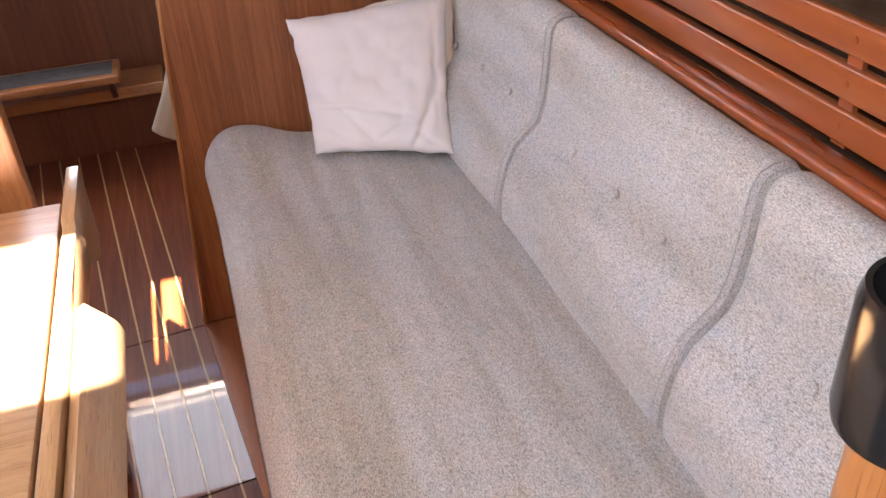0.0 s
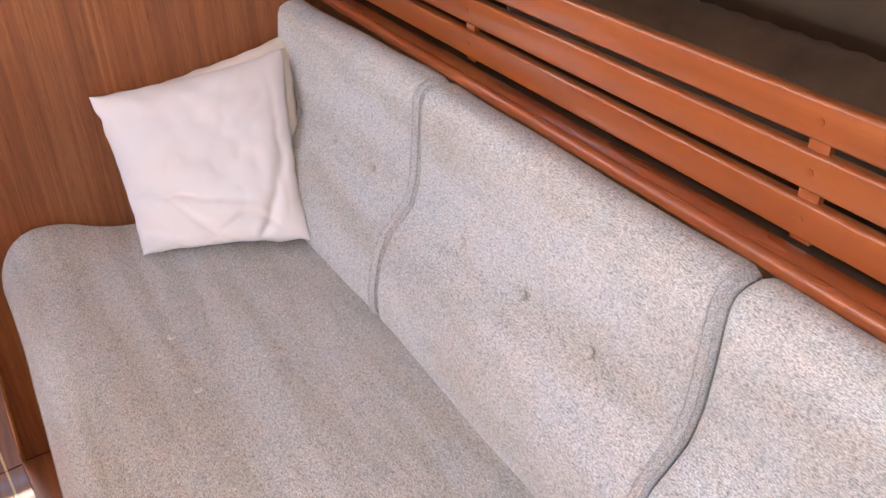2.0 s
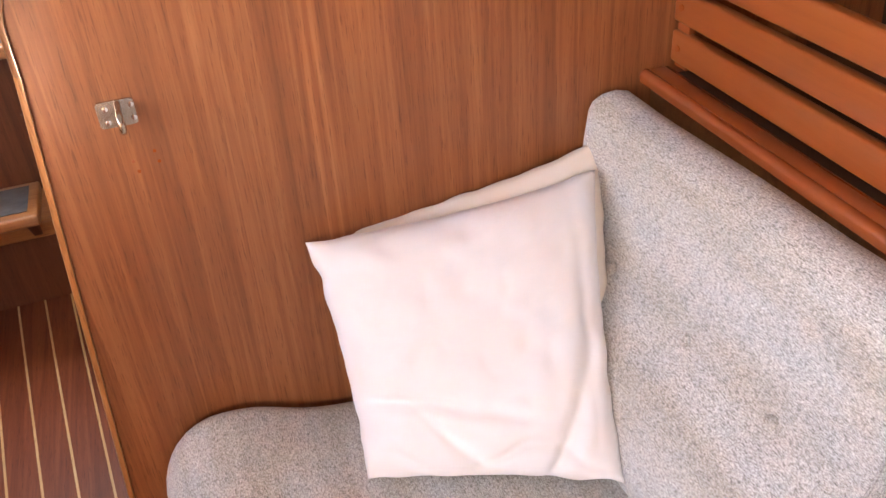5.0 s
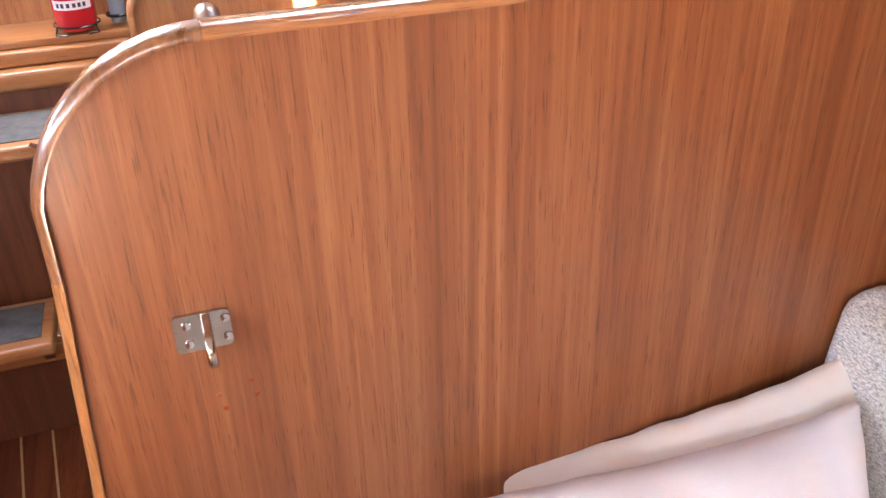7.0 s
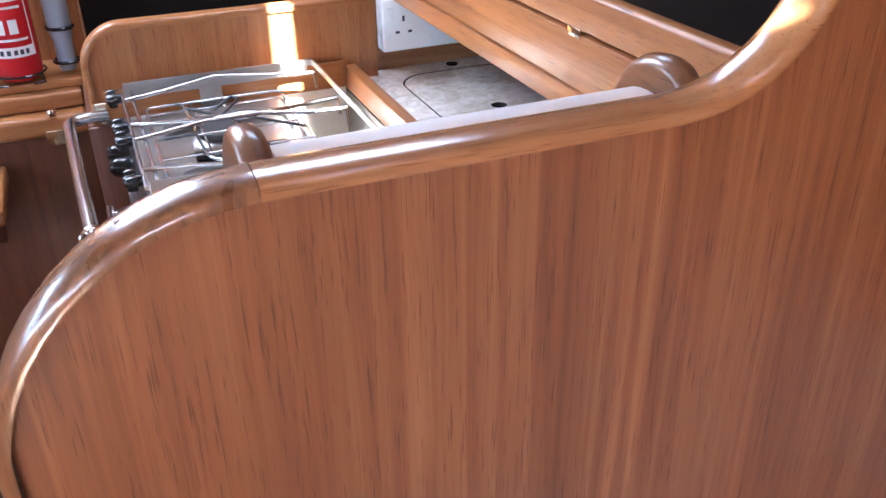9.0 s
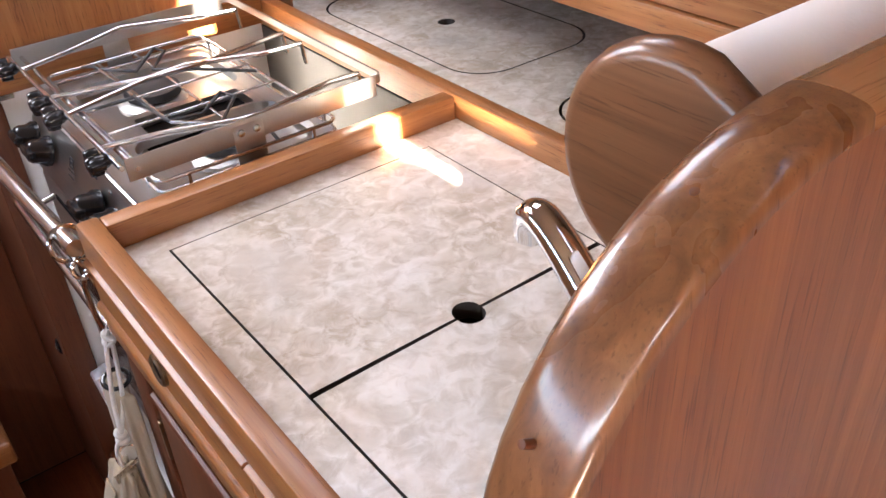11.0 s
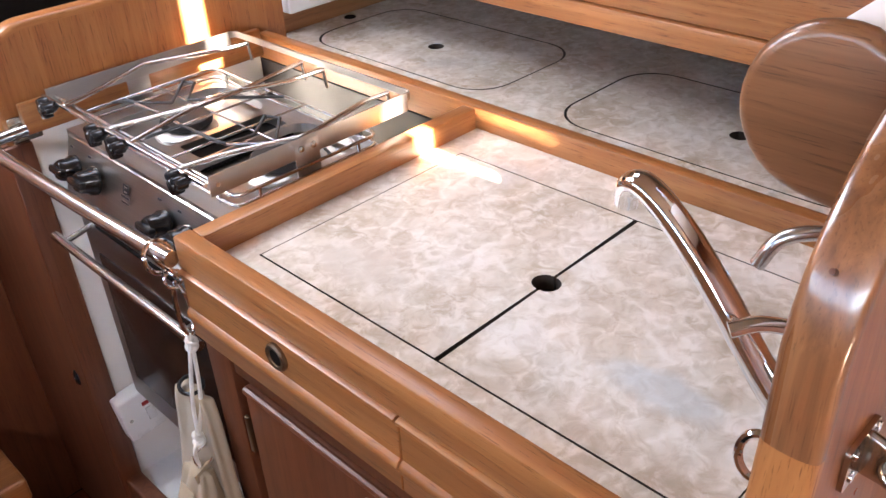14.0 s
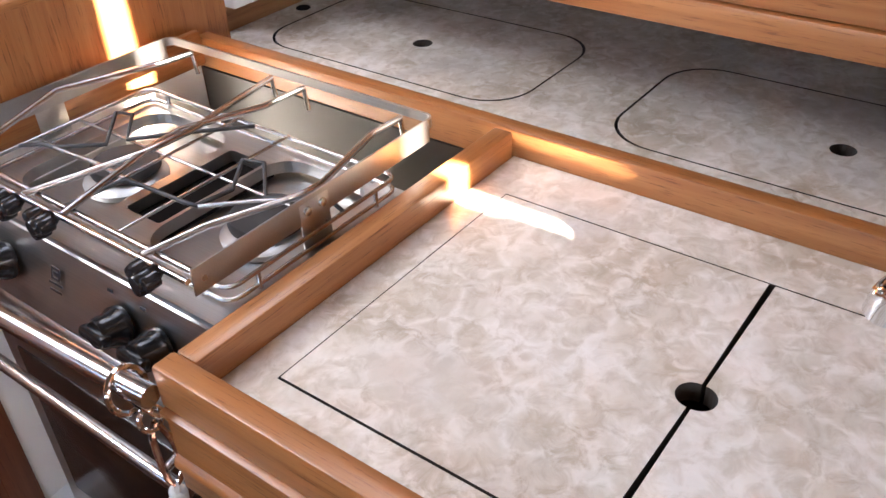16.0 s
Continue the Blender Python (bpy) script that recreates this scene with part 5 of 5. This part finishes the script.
# Added black ring plays the darkness inside the pouch's open top.
part("rim_cord", torus((0.062, 0.648, 0.664), 0.013, 0.0025, Matrix.Rotation(radians(14), 4, "X")), M_black, bag, "black ring standing in for the shade in the pouch's mouth")
for k in range(7):
    part("hem_gather", tube([(0.0245 + 0.0035 * k, 0.612 + 0.0012 * k, 0.577), (0.0250 + 0.0035 * k, 0.611 + 0.0012 * k, 0.565)], 0.0022, 6), M_canvas, bag)

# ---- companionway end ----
# Takes the darker door teak because little light should reach this corner.
structure("engine_front", box(-0.80, 0.068, 1.311, 1.34, 0.0, 0.735), M_door, "upright engine box front, teak darkened to stand for shade", "panel")
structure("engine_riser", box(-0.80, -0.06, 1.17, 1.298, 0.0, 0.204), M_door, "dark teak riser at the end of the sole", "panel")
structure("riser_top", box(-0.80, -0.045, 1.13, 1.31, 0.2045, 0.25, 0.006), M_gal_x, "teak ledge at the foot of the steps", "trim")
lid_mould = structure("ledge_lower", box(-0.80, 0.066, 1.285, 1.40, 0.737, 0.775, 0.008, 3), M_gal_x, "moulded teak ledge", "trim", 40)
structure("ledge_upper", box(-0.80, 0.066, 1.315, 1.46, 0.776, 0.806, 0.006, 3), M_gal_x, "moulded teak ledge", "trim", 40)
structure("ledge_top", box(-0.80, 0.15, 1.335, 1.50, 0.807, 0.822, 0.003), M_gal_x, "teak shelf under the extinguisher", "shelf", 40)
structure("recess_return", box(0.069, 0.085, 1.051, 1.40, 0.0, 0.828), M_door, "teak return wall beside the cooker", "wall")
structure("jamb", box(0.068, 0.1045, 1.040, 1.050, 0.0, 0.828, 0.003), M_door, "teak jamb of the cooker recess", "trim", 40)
structure("wall_companionway", box(-0.80, 0.075, 1.475, 1.50, 0.822, 1.30), M_gal_z, "teak panel behind the extinguisher", "wall")
structure("post_side", box(0.062, 0.086, 1.42, 1.474, 0.823, 1.3, 0.003), M_gal_z, "teak post beside a dark opening", "post", 40)
# Added black sheet: the opening's darkness is painted, not open space.
structure("quarter_berth_dark", box(0.09, 0.62, 1.60, 1.62, 0.70, 1.30), M_gap, "near-black sheet standing in for the shade of the quarter-berth opening", "wall")

for (x0, x1, y0, y1, z) in ((-0.62, -0.085, 1.10, 1.299, 0.695), (-0.66, -0.175, 0.985, 1.159, 0.345)):
    st = thing("companionway_step", ((x0 + x1) / 2, (y0 + y1) / 2, z - 0.03), "varnished teak step with a grey non-slip pad", "step", "companionway steps")
    part("tread", box(x0, x1, y0, y1, z - 0.028, z, 0.006, 3), M_gal_x, st)
    part("grip_pad", box(x0 + 0.05, x1 - 0.022, y0 + 0.028, y1 - 0.02, z + 0.0002, z + 0.0022, 0.001), M_grip, st, "grey ribbed non-slip pad")
    part("side_bracket", prism([(y1, z - 0.03), (y0 + 0.05, z - 0.03), (y1 - 0.02, z - 0.14), (y1, z - 0.14)], "x", x1 - 0.05, x1 - 0.03, 0.002), M_door, st)

latch = thing("door_catch", (0.069, 1.08, 0.42), "small black oval catch on the teak board beside the cooker", "catch")
part("body", moved(lathe([(0.0001, 0.004), (0.006, 0.0035), (0.0085, 0.001), (0.009, 0.0)], (0, 0, 0), "z", 18), Matrix.Translation((0.0688, 1.082, 0.421)) @ Matrix.Diagonal((1, 1, 1.7, 1)) @ Matrix.Rotation(radians(-90), 4, "Y")), M_black, latch)
part("tongue", box(0.0635, 0.0665, 1.0795, 1.0845, 0.416, 0.424, 0.0008), M_fit, latch)
clasp = thing("lid_clasp", (0.01, 1.285, 0.73), "small chromed turn catch on the ledge", "catch")
part("plate", box(-0.008, 0.026, 1.281, 1.2845, 0.722, 0.750, 0.002), M_brass, clasp)
part("knob", lathe([(0.0001, 0.012), (0.007, 0.011), (0.009, 0.006), (0.006, 0.0)], (0.009, 1.287, 0.7755), "z", 16), M_chrome, clasp)

ext = thing("fire_extinguisher", (-0.045, 1.40, 0.823), "red fire extinguisher with a printed label in a black wire rack", "extinguisher")
part("cylinder", lathe([(0.0001, 0.004), (0.030, 0.004), (0.038, 0.012), (0.040, 0.022), (0.040, 0.24), (0.036, 0.262), (0.022, 0.278), (0.0001, 0.282)], (-0.045, 1.40, 0.823), "z", 40), M_red, ext)
lab = bmesh.new()
la = [[lab.verts.new((-0.045 + 0.0404 * math.sin(radians(a)), 1.40 - 0.0404 * math.cos(radians(a)), z)) for a in range(-58, 59, 4)] for z in (0.872, 1.03)]
for i in range(len(la[0]) - 1):
    lab.faces.new((la[0][i], la[0][i + 1], la[1][i + 1], la[1][i]))
part("label", lab, M_label, ext, "white-edged instruction label", 60)


def label_patch(a0, a1, z0, z1, r=0.0406):
    bm = bmesh.new()
    n = max(2, int((a1 - a0) / 4))
    lo = [[bm.verts.new((-0.045 + r * math.sin(radians(a0 + (a1 - a0) * i / n)), 1.40 - r * math.cos(radians(a0 + (a1 - a0) * i / n)), z)) for i in range(n + 1)] for z in (z0, z1)]
    for i in range(n):
        bm.faces.new((lo[0][i], lo[0][i + 1], lo[1][i + 1], lo[1][i]))
    return bm


part("label_field", label_patch(-54, 54, 0.890, 1.028), M_red, ext, "red printed field", 60)
for z, a0, a1 in ((1.012, -40, 40), (0.998, -44, 10), (0.988, -44, 30), (0.976, -10, 44), (0.966, -10, 36), (0.954, -10, 40), (0.900, -44, 44)):
    part("print_line", label_patch(a0, a1, z, z + 0.004, 0.0408), M_label, ext, "", 60)
for a in (-16, 14):
    part("pictogram", label_patch(a - 10, a + 10, 0.912, 0.936, 0.0408), M_label, ext, "", 60)
for a in (-44, -30, -14, 2, 16, 30):
    part("letter_bar", label_patch(a, a + 9, 0.8765, 0.885, 0.0408), M_ink, ext, "", 60)
rack = thing("wire_rack", (-0.045, 1.40, 0.823), "black wire rack holding the extinguisher", "rack")
part("hoop", tube([(-0.045 + 0.0435 * math.cos(a), 1.40 + 0.0435 * math.sin(a), 0.838) for a in [k * math.pi / 14 for k in range(28)]], 0.002, 8, True), M_black, rack)
for s in (-1, 1):
    part("foot", tube([(-0.045 + 0.036 * s, 1.372, 0.838), (-0.045 + 0.040 * s, 1.362, 0.825), (-0.045 + 0.020 * s, 1.356, 0.825)], 0.002, 8), M_black, rack)
tor = thing("grey_torch", (0.035, 1.42, 0.823), "grey cylindrical torch clipped upright beside the extinguisher", "torch")
part("barrel", lathe([(0.0001, 0.006), (0.014, 0.006), (0.0155, 0.014), (0.0160, 0.06), (0.020, 0.075), (0.0215, 0.20), (0.0001, 0.202)], (0.035, 1.41, 0.823), "z", 30), M_grey, tor)
for z in (0.845, 0.905):
    part("clip", torus((0.035, 1.41, z), 0.0215, 0.0032, Matrix.Identity(4)), M_black, tor, "black spring clip")
for ob in (ext, rack, tor):
    ob.location += Vector((0.016, -0.035, 0.0))
